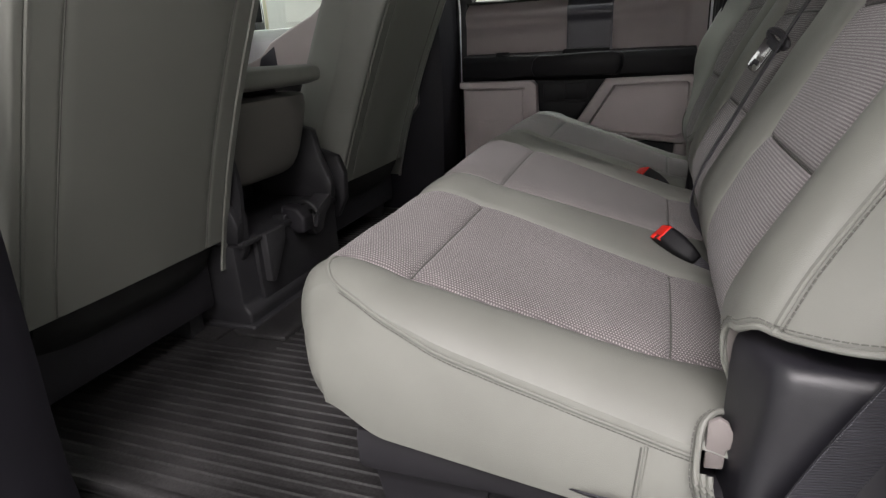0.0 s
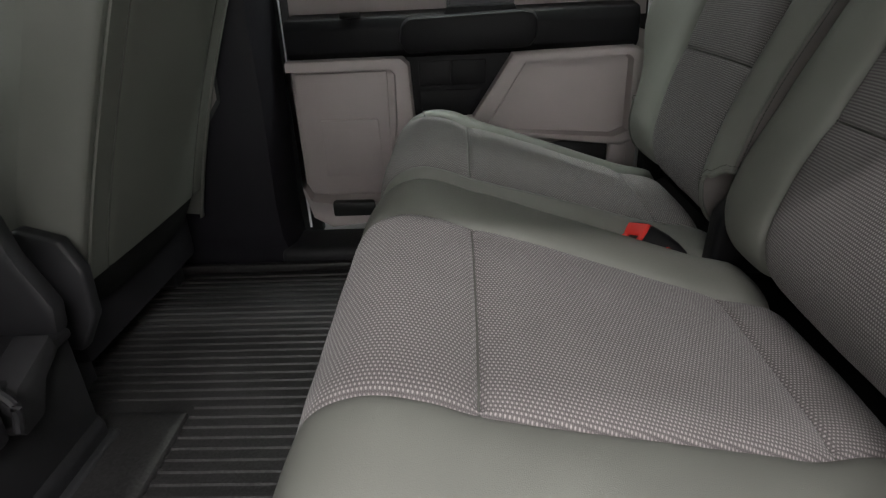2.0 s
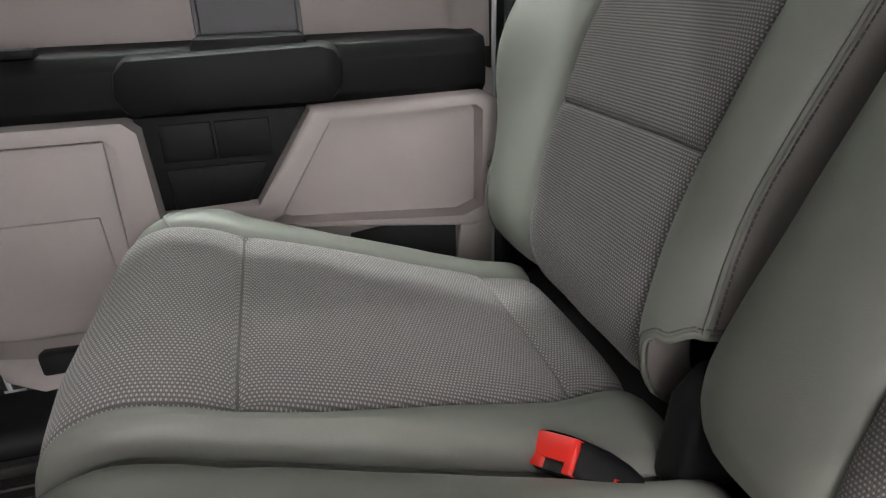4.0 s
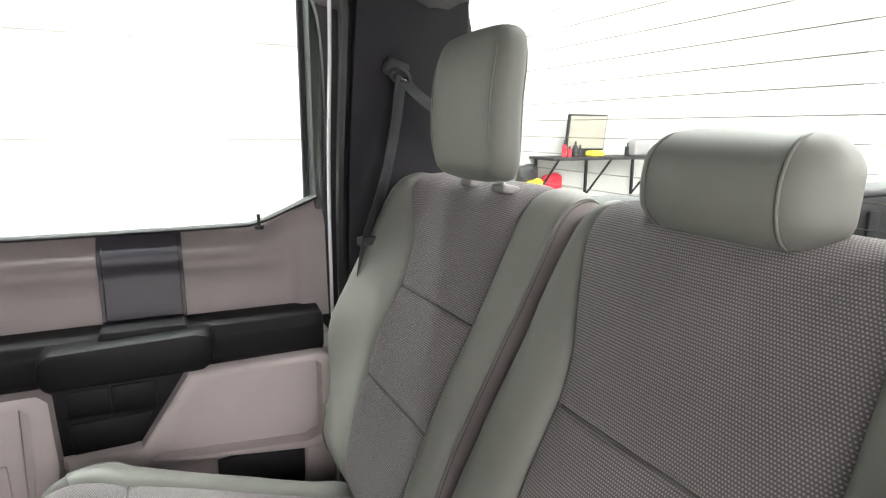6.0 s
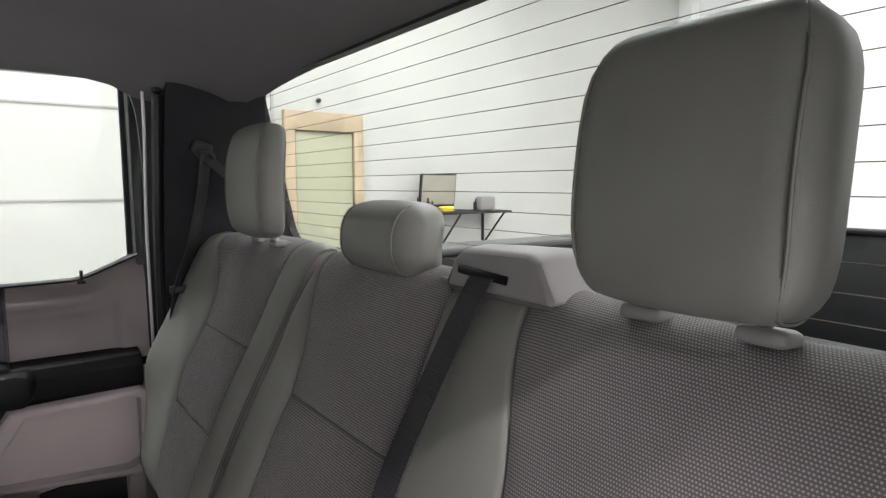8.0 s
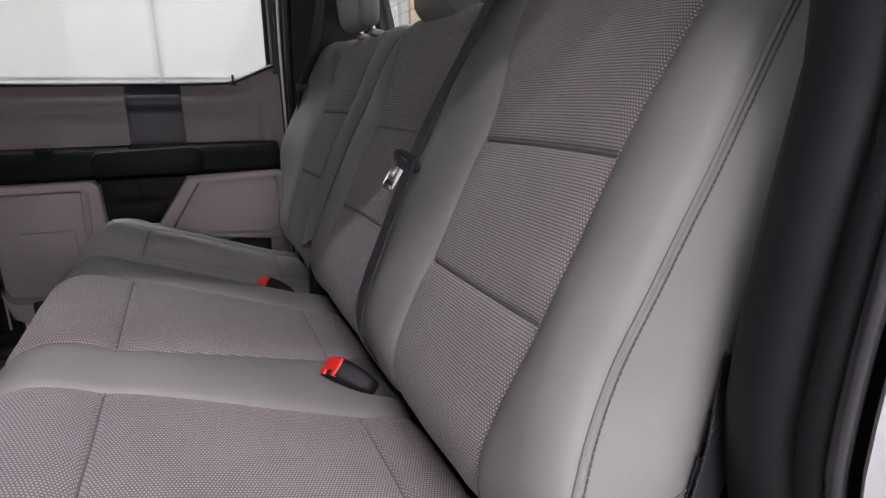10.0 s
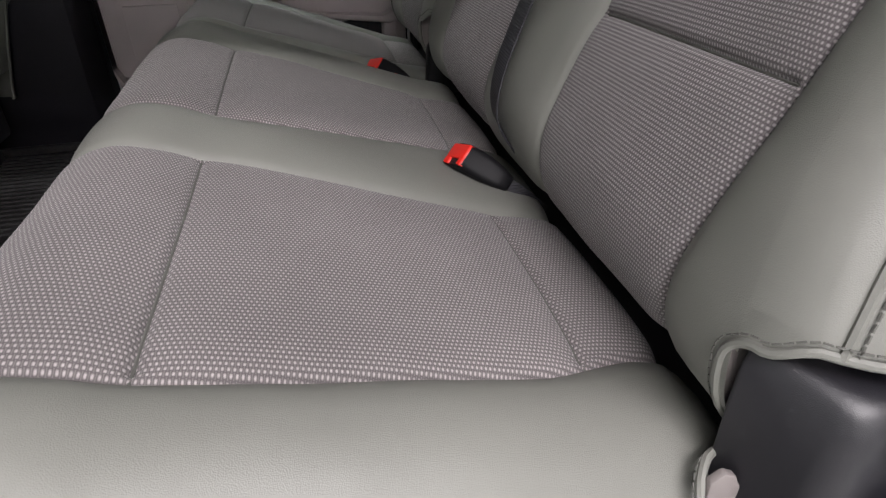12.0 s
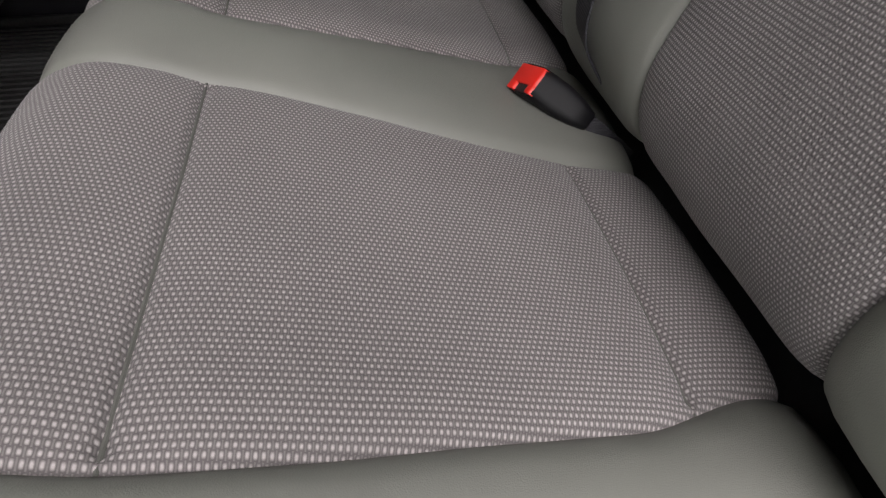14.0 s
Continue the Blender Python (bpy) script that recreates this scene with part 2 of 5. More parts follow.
def prism(pts, axis, a, b, bevel=0.0, seg=2, into=None, squeeze=1.0):
    """An outline drawn across one axis and drawn out along it from a to b. squeeze scales the outline at b."""
    bm = bmesh.new()
    cx, cy = sum(p[0] for p in pts) / len(pts), sum(p[1] for p in pts) / len(pts)

    def at(p, d):
        return {"x": (d, p[0], p[1]), "y": (p[0], d, p[1]), "z": (p[0], p[1], d)}[axis]

    lo = [bm.verts.new(at(p, a)) for p in pts]
    hi = [bm.verts.new(at((cx + (p[0] - cx) * squeeze, cy + (p[1] - cy) * squeeze), b)) for p in pts]
    bm.faces.new(lo)
    bm.faces.new(hi[::-1])
    for i in range(len(pts)):
        j = (i + 1) % len(pts)
        bm.faces.new((lo[i], hi[i], hi[j], lo[j]))
    bmesh.ops.recalc_face_normals(bm, faces=bm.faces[:])
    if bevel:
        bmesh.ops.bevel(bm, geom=bm.edges[:], offset=bevel, segments=seg, profile=0.5, affect="EDGES")
    return merge(into, bm)


def spline(pts, per=8):
    """Points along a smooth curve through the given ones."""
    P = [Vector(p) for p in pts]
    P = [P[0] * 2 - P[1]] + P + [P[-1] * 2 - P[-2]]
    out = []
    for i in range(1, len(P) - 2):
        for k in range(per):
            t = k / per
            a, b, c, d = P[i - 1], P[i], P[i + 1], P[i + 2]
            out.append(0.5 * (2 * b + (c - a) * t + (2 * a - 5 * b + 4 * c - d) * t * t + (3 * b - a - 3 * c + d) * t ** 3))
    out.append(P[-2])
    return out


def tube(path, r, sides=8, closed=False, into=None, flat=1.0, up=Vector((0, 0, 1))):
    """A round (or flattened) bar along a path of places."""
    bm = bmesh.new()
    path = [Vector(p) for p in path]
    n = len(path)
    rings = []
    for i, p in enumerate(path):
        q = path[(i + 1) % n] if closed or i + 1 < n else p
        o = path[i - 1] if closed or i else p
        d = (q - o).normalized()
        s = d.cross(up)
        s = s.normalized() if s.length > 1e-4 else d.orthogonal().normalized()
        t = s.cross(d)
        rings.append([bm.verts.new(p + r * (math.cos(a) * s + flat * math.sin(a) * t)) for a in (2 * math.pi * k / sides for k in range(sides))])
    for i in range(n if closed else n - 1):
        a, b = rings[i], rings[(i + 1) % n]
        for k in range(sides):
            bm.faces.new((a[k], a[(k + 1) % sides], b[(k + 1) % sides], b[k]))
    if not closed:
        bm.faces.new(rings[0][::-1])
        bm.faces.new(rings[-1])
    bmesh.ops.recalc_face_normals(bm, faces=bm.faces[:])
    return merge(into, bm)


def ribbon(path, width_dir, width, thick, into=None):
    """Belt webbing: a flat band along a path, with the band's sides along width_dir."""
    bm = bmesh.new()
    path = [Vector(p) for p in path]
    rows = []
    for i, p in enumerate(path):
        d = (path[min(i + 1, len(path) - 1)] - path[max(i - 1, 0)]).normalized()
        w = Vector(width_dir[i] if isinstance(width_dir, list) else width_dir)
        w = (w - d * w.dot(d)).normalized()
        nrm = w.cross(d)
        rows.append([bm.verts.new(p + w * (a * width / 2) + nrm * (b * thick / 2)) for a, b in ((-1, -0.4), (-0.96, 1), (0.96, 1), (1, -0.4), (0.96, -1), (-0.96, -1))])
    for a, b in zip(rows, rows[1:]):
        for k in range(6):
            bm.faces.new((a[k], a[(k + 1) % 6], b[(k + 1) % 6], b[k]))
    bm.faces.new(rows[0][::-1])
    bm.faces.new(rows[-1])
    bmesh.ops.recalc_face_normals(bm, faces=bm.faces[:])
    return merge(into, bm)


def cushion_block(half, r, n=10, puff=0.0, m=None, shape=None):
    """A padded block: a box with edges rounded by r, its faces swelling by puff; shape bends each point."""
    bm = bmesh.new()
    bmesh.ops.create_cube(bm, size=2.0)
    bmesh.ops.subdivide_edges(bm, edges=bm.edges[:], cuts=n, use_grid_fill=True)
    half = Vector(half)
    for v in bm.verts:
        p = Vector([math.copysign(abs(c) ** 0.75, c) * h for c, h in zip(v.co, half)])
        inner = Vector([max(-h + r, min(h - r, c)) for c, h in zip(p, half)])
        d = p - inner
        q = inner + d.normalized() * r if d.length > 1e-6 else p
        u = [c / h for c, h in zip(q, half)]
        sw = [(1 - min(1, abs(u[(i + 1) % 3])) ** 2) * (1 - min(1, abs(u[(i + 2) % 3])) ** 2) for i in range(3)]
        q += Vector([puff * s * max(-1, min(1, c)) for s, c in zip(sw, u)])
        v.co = shape(q) if shape else q
    if m is not None:
        bmesh.ops.transform(bm, matrix=m, verts=bm.verts)
    return bm


def lerp(a, b, t):
    return a + (b - a) * t


def clamp(t, a=0.0, b=1.0):
    return max(a, min(b, t))


def soft_step(a, b, t):
    t = clamp((t - a) / (b - a))
    return t * t * (3 - 2 * t)

# ---- the cab's shell ----
Y_IN, Y_OUT = -0.10, 1.66
solid("floor", box(-2.3, 0.36, -0.12, 1.62, 0.02, 0.075), CARPET, "black carpeted cab floor under a rubber mat", "floor", "structure")


def roof_height(x, y):
    side = clamp(abs(y - 0.76) / 0.84)
    back = clamp((x + 0.25) / 0.55)
    drop = 0.085 + 0.03 * soft_step(-0.10, 0.0, x) - 0.085 * soft_step(0.2, 0.28, x)
    return 1.415 - drop * side ** 4 - 0.085 * back ** 2.2


def headliner():
    bm = bmesh.new()
    nx, ny = 46, 36
    top = [[bm.verts.new((x, y, roof_height(x, y))) for y in np.linspace(-0.09, 1.61, ny)] for x in np.linspace(-2.0, 0.285, nx)]
    for a, b in zip(top, top[1:]):
        for k in range(ny - 1):
            bm.faces.new((a[k], a[k + 1], b[k + 1], b[k]))
    bmesh.ops.solidify(bm, geom=bm.faces[:], thickness=-0.02)
    bmesh.ops.recalc_face_normals(bm, faces=bm.faces[:])
    return bm


solid("ceiling", headliner(), LINER, "grey woven cloth headliner, gently domed", "headliner", "structure")


def roof_skin():
    bm = bmesh.new()
    nx, ny = 20, 20
    top = [[bm.verts.new((x, y, roof_height(x, y) + 0.055)) for y in np.linspace(-0.16, 1.68, ny)] for x in np.linspace(-2.0, 0.34, nx)]
    for a, b in zip(top, top[1:]):
        for k in range(ny - 1):
            bm.faces.new((a[k], b[k], b[k + 1], a[k + 1]))
    bmesh.ops.solidify(bm, geom=bm.faces[:], thickness=0.012)
    return bm


solid("roof", roof_skin(), PAINT, "white painted pickup truck roof skin", "roof", "structure")
# roof rails over both doors
for y0, y1, nm in ((-0.165, -0.075, "roof_rail_near"), (1.60, 1.685, "roof_rail_far")):
    solid(nm, box(-2.0, 0.30, y0, y1, 1.335, 1.40, 0.02, 3), PAINT, "white roof rail over the door opening", "roof rail", "structure")

# rear wall of the cab below the window
solid("wall_rear", box(0.335, 0.42, -0.13, 1.66, 0.05, 0.915, 0.015), BLACK_SOFT, "charcoal lined rear wall of the cab", "wall", "structure")
solid("wall_rear_ledge", prism([(0.27, 0.885), (0.345, 0.915), (0.345, 0.925), (0.27, 0.90)], "y", -0.1, 1.62, 0.004), BLACK, "black ledge under the rear window", "ledge", "structure")
solid("wall_front", box(-2.06, -2.0, -0.14, 1.66, 0.02, 0.95, 0.02), BLACK_SOFT, "charcoal bulkhead below the windscreen", "wall", "structure")


def rear_x(z):
    return lerp(0.362, 0.268, clamp((z - 0.90) / 0.43))


def rear_window():
    w = thing("window_1", (0.3, 0.76, 0.9), "rear window of tinted glass with fine defroster wires", "window", kind="structure")
    # rounded opening between y 0.04 and 1.50
    def ring(y0, y1, z0, z1, r):
        out = []
        for cy, cz, a0 in ((y1 - r, z1 - r, 0), (y0 + r, z1 - r, 90), (y0 + r, z0 + r, 180), (y1 - r, z0 + r, 270)):
            for k in range(7):
                a = radians(a0 + 15 * k)
                out.append((cy + r * math.cos(a), cz + r * math.sin(a)))
        return out

    inner, outer = ring(0.045, 1.565, 0.918, 1.334, 0.05), ring(-0.14, 1.67, 0.86, 1.42, 0.02)
    bm = bmesh.new()
    rows = []
    for d, loop in ((0.0, outer), (0.0, inner), (0.02, inner), (0.02, outer)):
        rows.append([bm.verts.new((rear_x(z) + d, y, z)) for y, z in loop])
    for a, b in zip(rows, rows[1:] + rows[:1]):
        for k in range(len(a)):
            bm.faces.new((a[k], a[(k + 1) % len(a)], b[(k + 1) % len(a)], b[k]))
    bmesh.ops.recalc_face_normals(bm, faces=bm.faces[:])
    part("window_frame", bm, RUBBER, w, "black rubber and painted edge band")
    bm = bmesh.new()
    a = [bm.verts.new((rear_x(z) + 0.012, y, z)) for y, z in ring(0.043, 1.567, 0.916, 1.336, 0.05)]
    b = [bm.verts.new((rear_x(v.co.z) + 0.016, v.co.y, v.co.z)) for v in a]
    bm.faces.new(a)
    bm.faces.new(b[::-1])
    for k in range(len(a)):
        bm.faces.new((a[k], b[k], b[(k + 1) % len(a)], a[(k + 1) % len(a)]))
    bmesh.ops.recalc_face_normals(bm, faces=bm.faces[:])
    pane = part("pane", bm, GLASS, w, "clear tinted glass pane")
    pane.visible_shadow = False
    for k in range(13):
        z = 0.944 + k * 0.0302
        part("defroster_wire", tube([(rear_x(z) + 0.008, y, z) for y in np.linspace(0.05, 1.56, 9)], 0.0006, 5), DEFROST, w)
    return w


rear_window()


# ---- pillars ----
def far_pillar():
    p = thing("pillar_far_rear", (0.15, 1.55, 0.1), "charcoal plastic trim of the rear roof pillar", "pillar", kind="structure")
    bm = bmesh.new()
    # the face seen from inside, in rows of height: front edge, bulge, rear edge
    rows = []
    for z, x0, y0, x1, y1 in ((0.05, 0.03, 1.62, 0.34, 1.58), (0.40, 0.03, 1.62, 0.34, 1.57), (0.60, 0.03, 1.61, 0.34, 1.57), (0.80, 0.03, 1.60, 0.34, 1.56),
                              (0.95, 0.03, 1.585, 0.32, 1.578), (1.10, 0.032, 1.565, 0.30, 1.570), (1.22, 0.034, 1.54, 0.29, 1.555), (1.30, 0.036, 1.52, 0.28, 1.54), (1.335, 0.036, 1.51, 0.28, 1.535)):
        rows.append([bm.verts.new((lerp(x0, x1, t), lerp(y0, y1, t) - 0.018 * math.sin(math.pi * min(1, t * 1.3)) ** 0.6 if t not in (0, 1) else lerp(y0, y1, t), z)) for t in np.linspace(0, 1, 12)]
                    + [bm.verts.new((x1, 1.67, z)), bm.verts.new((x0, 1.67, z))])
    for a, b in zip(rows, rows[1:]):
        for k in range(len(a)):
            bm.faces.new((a[k], a[(k + 1) % len(a)], b[(k + 1) % len(a)], b[k]))
    bm.faces.new(rows[-1])
    bmesh.ops.recalc_face_normals(bm, faces=bm.faces[:])
    part("trim_panel", bm, PILLAR_BLACK, p)
    part("door_block", tube(spline([(0.022, 1.625, 0.2), (0.022, 1.63, 0.5), (0.02, 1.625, 0.8), (0.019, 1.60, 1.0), (0.021, 1.568, 1.2), (0.022, 1.552, 1.29), (0.020, 1.56, 1.335)], 6), 0.013, 8), RUBBER, p, "black rubber door seal")
    part("jamb", tube(spline([(0.002, 1.655, 0.2), (0.002, 1.66, 0.5), (0.0, 1.655, 0.8), (-0.003, 1.63, 1.0), (-0.002, 1.60, 1.2), (-0.006, 1.575, 1.31)], 6), 0.004, 8), PAINT, p, "strip of white painted door jamb")
    return p


far_pillar()


def near_pillar():
    p = thing("pillar_near_rear", (0.15, -0.1, 0.1), "black plastic and rubber lined door jamb of the open door", "pillar", kind="structure")
    bm = bmesh.new()

    def edge(z):
        return float(np.interp(z, (0.0, 0.40, 0.47, 0.53, 0.60, 0.70, 0.80, 0.88, 0.96, 1.1, 1.42), (0.10, 0.10, 0.082, 0.070, 0.074, 0.09, 0.111, 0.109, 0.095, 0.08, 0.06)))

    rows = []
    for z in np.linspace(0.0, 1.42, 40):
        e = edge(z)
        rows.append([bm.verts.new(c) for c in ((0.36, -0.050, z), (e + 0.03, -0.055, z), (e + 0.012, -0.062, z), (e + 0.004, -0.073, z), (e, -0.090, z), (e + 0.003, -0.106, z), (e + 0.010, -0.115, z), (e + 0.017, -0.120, z),
                                               (e + 0.010, -0.125, z), (e + 0.004, -0.132, z), (e + 0.003, -0.140, z), (e + 0.007, -0.149, z), (e + 0.02, -0.152, z), (0.36, -0.153, z))])
    for a, b in zip(rows, rows[1:]):
        for k in range(len(a)):
            bm.faces.new((a[k], a[(k + 1) % len(a)], b[(k + 1) % len(a)], b[k]))
    bm.faces.new(rows[-1])
    bmesh.ops.recalc_face_normals(bm, faces=bm.faces[:])
    part("trim_panel", bm, JAMB_BLACK, p, sharp=85)
    part("door_block", tube([(edge(z) + 0.004, -0.158, z) for z in np.linspace(0.0, 1.42, 40)], 0.0065, 10, up=Vector((1, 0, 0))), SEAL_GLOSS, p, "black rubber door seal")
    bm = bmesh.new()
    rows = [[bm.verts.new(c) for c in ((edge(z) + 0.030, -0.167, z), (edge(z) + 0.012, -0.169, z), (edge(z) + 0.005, -0.175, z), (edge(z) + 0.007, -0.191, z), (edge(z) + 0.03, -0.207, z), (0.4, -0.21, z), (0.4, -0.167, z))] for z in np.linspace(0.0, 1.42, 40)]
    for a, b in zip(rows, rows[1:]):
        for k in range(len(a)):
            bm.faces.new((a[k], a[(k + 1) % len(a)], b[(k + 1) % len(a)], b[k]))
    bmesh.ops.recalc_face_normals(bm, faces=bm.faces[:])
    part("jamb", bm, PAINT, p, "white painted door jamb")
    return p


near_pillar()


def middle_pillar(far):
    y_in, y_out, s = (1.50, 1.66, 1) if far else (-0.07, -0.2, -1)
    p = thing("pillar_far_middle" if far else "pillar_near_middle", (-0.93, y_in, 0.08), "charcoal plastic trim of the middle roof pillar", "pillar", kind="structure")
    bm = bmesh.new()
    rows = []
    for z, xa, xb, d in ((0.09, -1.30, -0.865, 0.0), (0.13, -1.29, -0.868, 0.0), (0.16, -1.26, -0.872, 0.012), (0.25, -1.18, -0.872, 0.02), (0.5, -0.985, -0.862, 0.028), (0.75, -0.975, -0.862, 0.03),
                         (1.0, -0.97, -0.865, 0.01), (1.2, -0.96, -0.87, -0.03), (1.34, -0.96, -0.87, -0.05)):
        d = y_in + s * (0.03 - d if far else 0.02)
        rows.append([bm.verts.new(c) for c in ((xa, y_out, z), (xa, d + s * 0.03, z), (xa + 0.02, d, z), (xb - 0.05, d - s * 0.006, z), (xb - 0.015, d + s * 0.006, z), (xb, d + s * 0.04, z), (xb, y_out, z))])
    for a, b in zip(rows, rows[1:]):
        for k in range(len(a)):
            bm.faces.new((a[k], a[(k + 1) % len(a)], b[(k + 1) % len(a)], b[k]))
    bm.faces.new(rows[-1])
    bmesh.ops.recalc_face_normals(bm, faces=bm.faces[:])
    part("trim_panel", bm, PILLAR_BLACK, p, sharp=30)
    if far:
        part("jamb", tube([(-0.842, 1.63, 0.14), (-0.845, 1.635, 0.4), (-0.84, 1.635, 0.8), (-0.845, 1.60, 1.1), (-0.85, 1.56, 1.33)], 0.0035, 8), PAINT, p, "strip of white painted door jamb")
    return p


middle_pillar(True)
middle_pillar(False)
solid("sill_far", box(-0.9, 0.1, 1.52, 1.66, 0.02, 0.125, 0.02, 3), BLACK, "black plastic door sill cover", "door sill", "structure")
solid("sill_near", box(-0.9, 0.1, -0.2, -0.06, -0.02, 0.095, 0.02, 3), BLACK, "black plastic door sill cover", "door sill", "structure")


# added dark fillers that keep outside brightness from leaking through the door gaps
for x0, x1, nm in ((-0.035, 0.07, "gap_filler_rear"), (-0.90, -0.815, "gap_filler_front")):
    solid(nm, box(x0, x1, 1.748, 1.765, 0.0, 1.36, 0.004), PILLAR_BLACK, "dark filler board added behind the door gap", "door jamb", "structure")
    solid(nm + "_block", box(x0 + 0.012, x1 - 0.012, 1.69, 1.748, 0.1, 1.34, 0.004), RUBBER, "black filler block added in the door gap", "door seal", "structure")


# ---- the far rear door ----
def far_door():
    d = thing("door_1", (-0.42, 1.66, 0.12), "closed rear door with warm grey and black plastic lining", "door", kind="structure")
    # outer skin and the lining's base sheet
    part("outer_skin", box(-0.85, -0.008, 1.715, 1.745, 0.0, 0.832, 0.01), PAINT, d, "white painted outer skin")
    low = [(-0.832, 0.60), (-0.835, 0.25), (-0.815, 0.18), (-0.77, 0.15), (-0.012, 0.15), (-0.012, 0.60)]
    part("lower_lining", prism(low, "y", 1.70, 1.615, 0.008), TRIM_GREY, d)
    # upper lining with its sunk panels, leaning outwards to the sill
    bm = bmesh.new()
    nx, nz = 90, 30
    grid = []
    for z in np.linspace(0.63, 0.84, nz):
        row = []
        for x in np.linspace(-0.83, -0.008, nx):
            y = lerp(1.655, 1.672, (z - 0.63) / 0.21)
            sunk = soft_step(0.782, 0.752, z) * soft_step(-0.062, -0.085, x)
            y += 0.012 * sunk
            zz = z + (0.058 * soft_step(-0.16, -0.02, x) if z > 0.70 else 0) * clamp((z - 0.70) / 0.14)
            row.append(bm.verts.new((x, y + 0.040 * soft_step(0.788, 0.850, z), zz)))
        grid.append(row)
    for a, b in zip(grid, grid[1:]):
        for k in range(nx - 1):
            bm.faces.new((a[k], b[k], b[k + 1], a[k + 1]))
    bmesh.ops.solidify(bm, geom=bm.faces[:], thickness=0.02)
    bmesh.ops.recalc_face_normals(bm, faces=bm.faces[:])
    part("upper_lining", bm, TRIM_GREY, d)
    # slate inlay strip with stitched edges
    bm = bmesh.new()
    rows = []
    for z in np.linspace(0.645, 0.842, 24):
        y = lerp(1.655, 1.672, (z - 0.63) / 0.21) + 0.012 * soft_step(0.782, 0.752, z) + 0.040 * soft_step(0.788, 0.850, z) - 0.004
        rows.append([bm.verts.new((x, y + dy, z)) for x, dy in ((-0.462, 0.006), (-0.460, 0.0), (-0.307, 0.0), (-0.305, 0.006))])
    for a, b in zip(rows, rows[1:]):
        for k in range(3):
            bm.faces.new((a[k], b[k], b[k + 1], a[k + 1]))
    bmesh.ops.recalc_face_normals(bm, faces=bm.faces[:])
    strip = part("inlay_strip", bm, TRIM_DARK, d, "dark slate padded strip with stitched edges")
    for x in (-0.4535, -0.3135):
        part("stitching", tube([(x, lerp(1.655, 1.672, (z - 0.63) / 0.21) + 0.012 * soft_step(0.782, 0.752, z) + 0.040 * soft_step(0.788, 0.850, z) - 0.0045, z) for z in np.linspace(0.66, 0.835, 20)], 0.0012, 5), RUBBER, strip)
    # black arm rest band, its end cap and the pull cup
    band = [(1.70, 0.556), (1.612, 0.562), (1.594, 0.58), (1.592, 0.63), (1.604, 0.652), (1.70, 0.664)]
    part("arm_band", prism(band, "x", -0.828, -0.035, 0.004), HINGE_BLACK, d)
    pull = [(-0.572, 0.60), (-0.566, 0.635), (-0.548, 0.651), (-0.29, 0.658), (-0.268, 0.652), (-0.257, 0.636), (-0.26, 0.598), (-0.277, 0.578), (-0.556, 0.575)]
    part("pull_handle", prism(pull, "y", 1.61, 1.545, 0.0075, 2, squeeze=0.95), HINGE_BLACK, d, "black grained pull handle")
    part("handle_cup", prism([(-0.47, 0.64), (-0.46, 0.668), (-0.31, 0.668), (-0.30, 0.64)], "y", 1.66, 1.585, 0.006), HINGE_BLACK, d)
    part("window_switch", box(-0.70, -0.655, 1.600, 1.625, 0.652, 0.664, 0.003), HINGE_BLACK, d)
    # dark middle with two lids
    part("dark_middle", prism([(-0.56, 0.565), (-0.545, 0.40), (-0.405, 0.40), (-0.315, 0.565)], "y", 1.62, 1.604, 0.003), HINGE_BLACK, d)
    part("lid", box(-0.53, -0.457, 1.601, 1.606, 0.497, 0.553, 0.002), HINGE_BLACK, d)
    part("lid", box(-0.453, -0.375, 1.601, 1.606, 0.497, 0.553, 0.002), HINGE_BLACK, d)
    part("lid", prism([(-0.53, 0.487), (-0.525, 0.41), (-0.43, 0.41), (-0.385, 0.487)], "y", 1.606, 1.601, 0.002), HINGE_BLACK, d)
    # frame of the front map pocket
    outer = [(-0.832, 0.568), (-0.565, 0.568), (-0.548, 0.553), (-0.542, 0.42), (-0.555, 0.30), (-0.60, 0.17), (-0.77, 0.15), (-0.815, 0.18), (-0.832, 0.25)]
    inner = [(-0.832, 0.540), (-0.60, 0.540), (-0.588, 0.526), (-0.592, 0.42), (-0.605, 0.31), (-0.635, 0.235), (-0.77, 0.235), (-0.815, 0.24), (-0.832, 0.27)]
    bm = bmesh.new()
    rows = [[bm.verts.new((x, y, z)) for x, z in loop] for y, loop in ((1.615, outer), (1.577, [(lerp(a[0], b[0], 0.12), lerp(a[1], b[1], 0.12)) for a, b in zip(outer, inner)]),
                                                                       (1.574, [(lerp(a[0], b[0], 0.3), lerp(a[1], b[1], 0.3)) for a, b in zip(outer, inner)]),
                                                                       (1.576, [(lerp(a[0], b[0], 0.85), lerp(a[1], b[1], 0.85)) for a, b in zip(outer, inner)]), (1.611, inner))]
    for a, b in zip(rows, rows[1:]):
        for k in range(len(a)):
            bm.faces.new((a[k], a[(k + 1) % len(a)], b[(k + 1) % len(a)], b[k]))
    bmesh.ops.recalc_face_normals(bm, faces=bm.faces[:])
    part("pocket_frame", bm, TRIM_GREY, d, sharp=50)
    part("pocket_panel", prism([(-0.825, 0.535), (-0.605, 0.535), (-0.61, 0.31), (-0.64, 0.24), (-0.825, 0.24)], "y", 1.62, 1.609, 0.004), TRIM_GREY, d)
    part("speaker_cover", prism([(-0.775, 0.425), (-0.635, 0.425), (-0.63, 0.30), (-0.64, 0.285), (-0.775, 0.285)], "y", 1.612, 1.604, 0.003), TRIM_GREY, d)
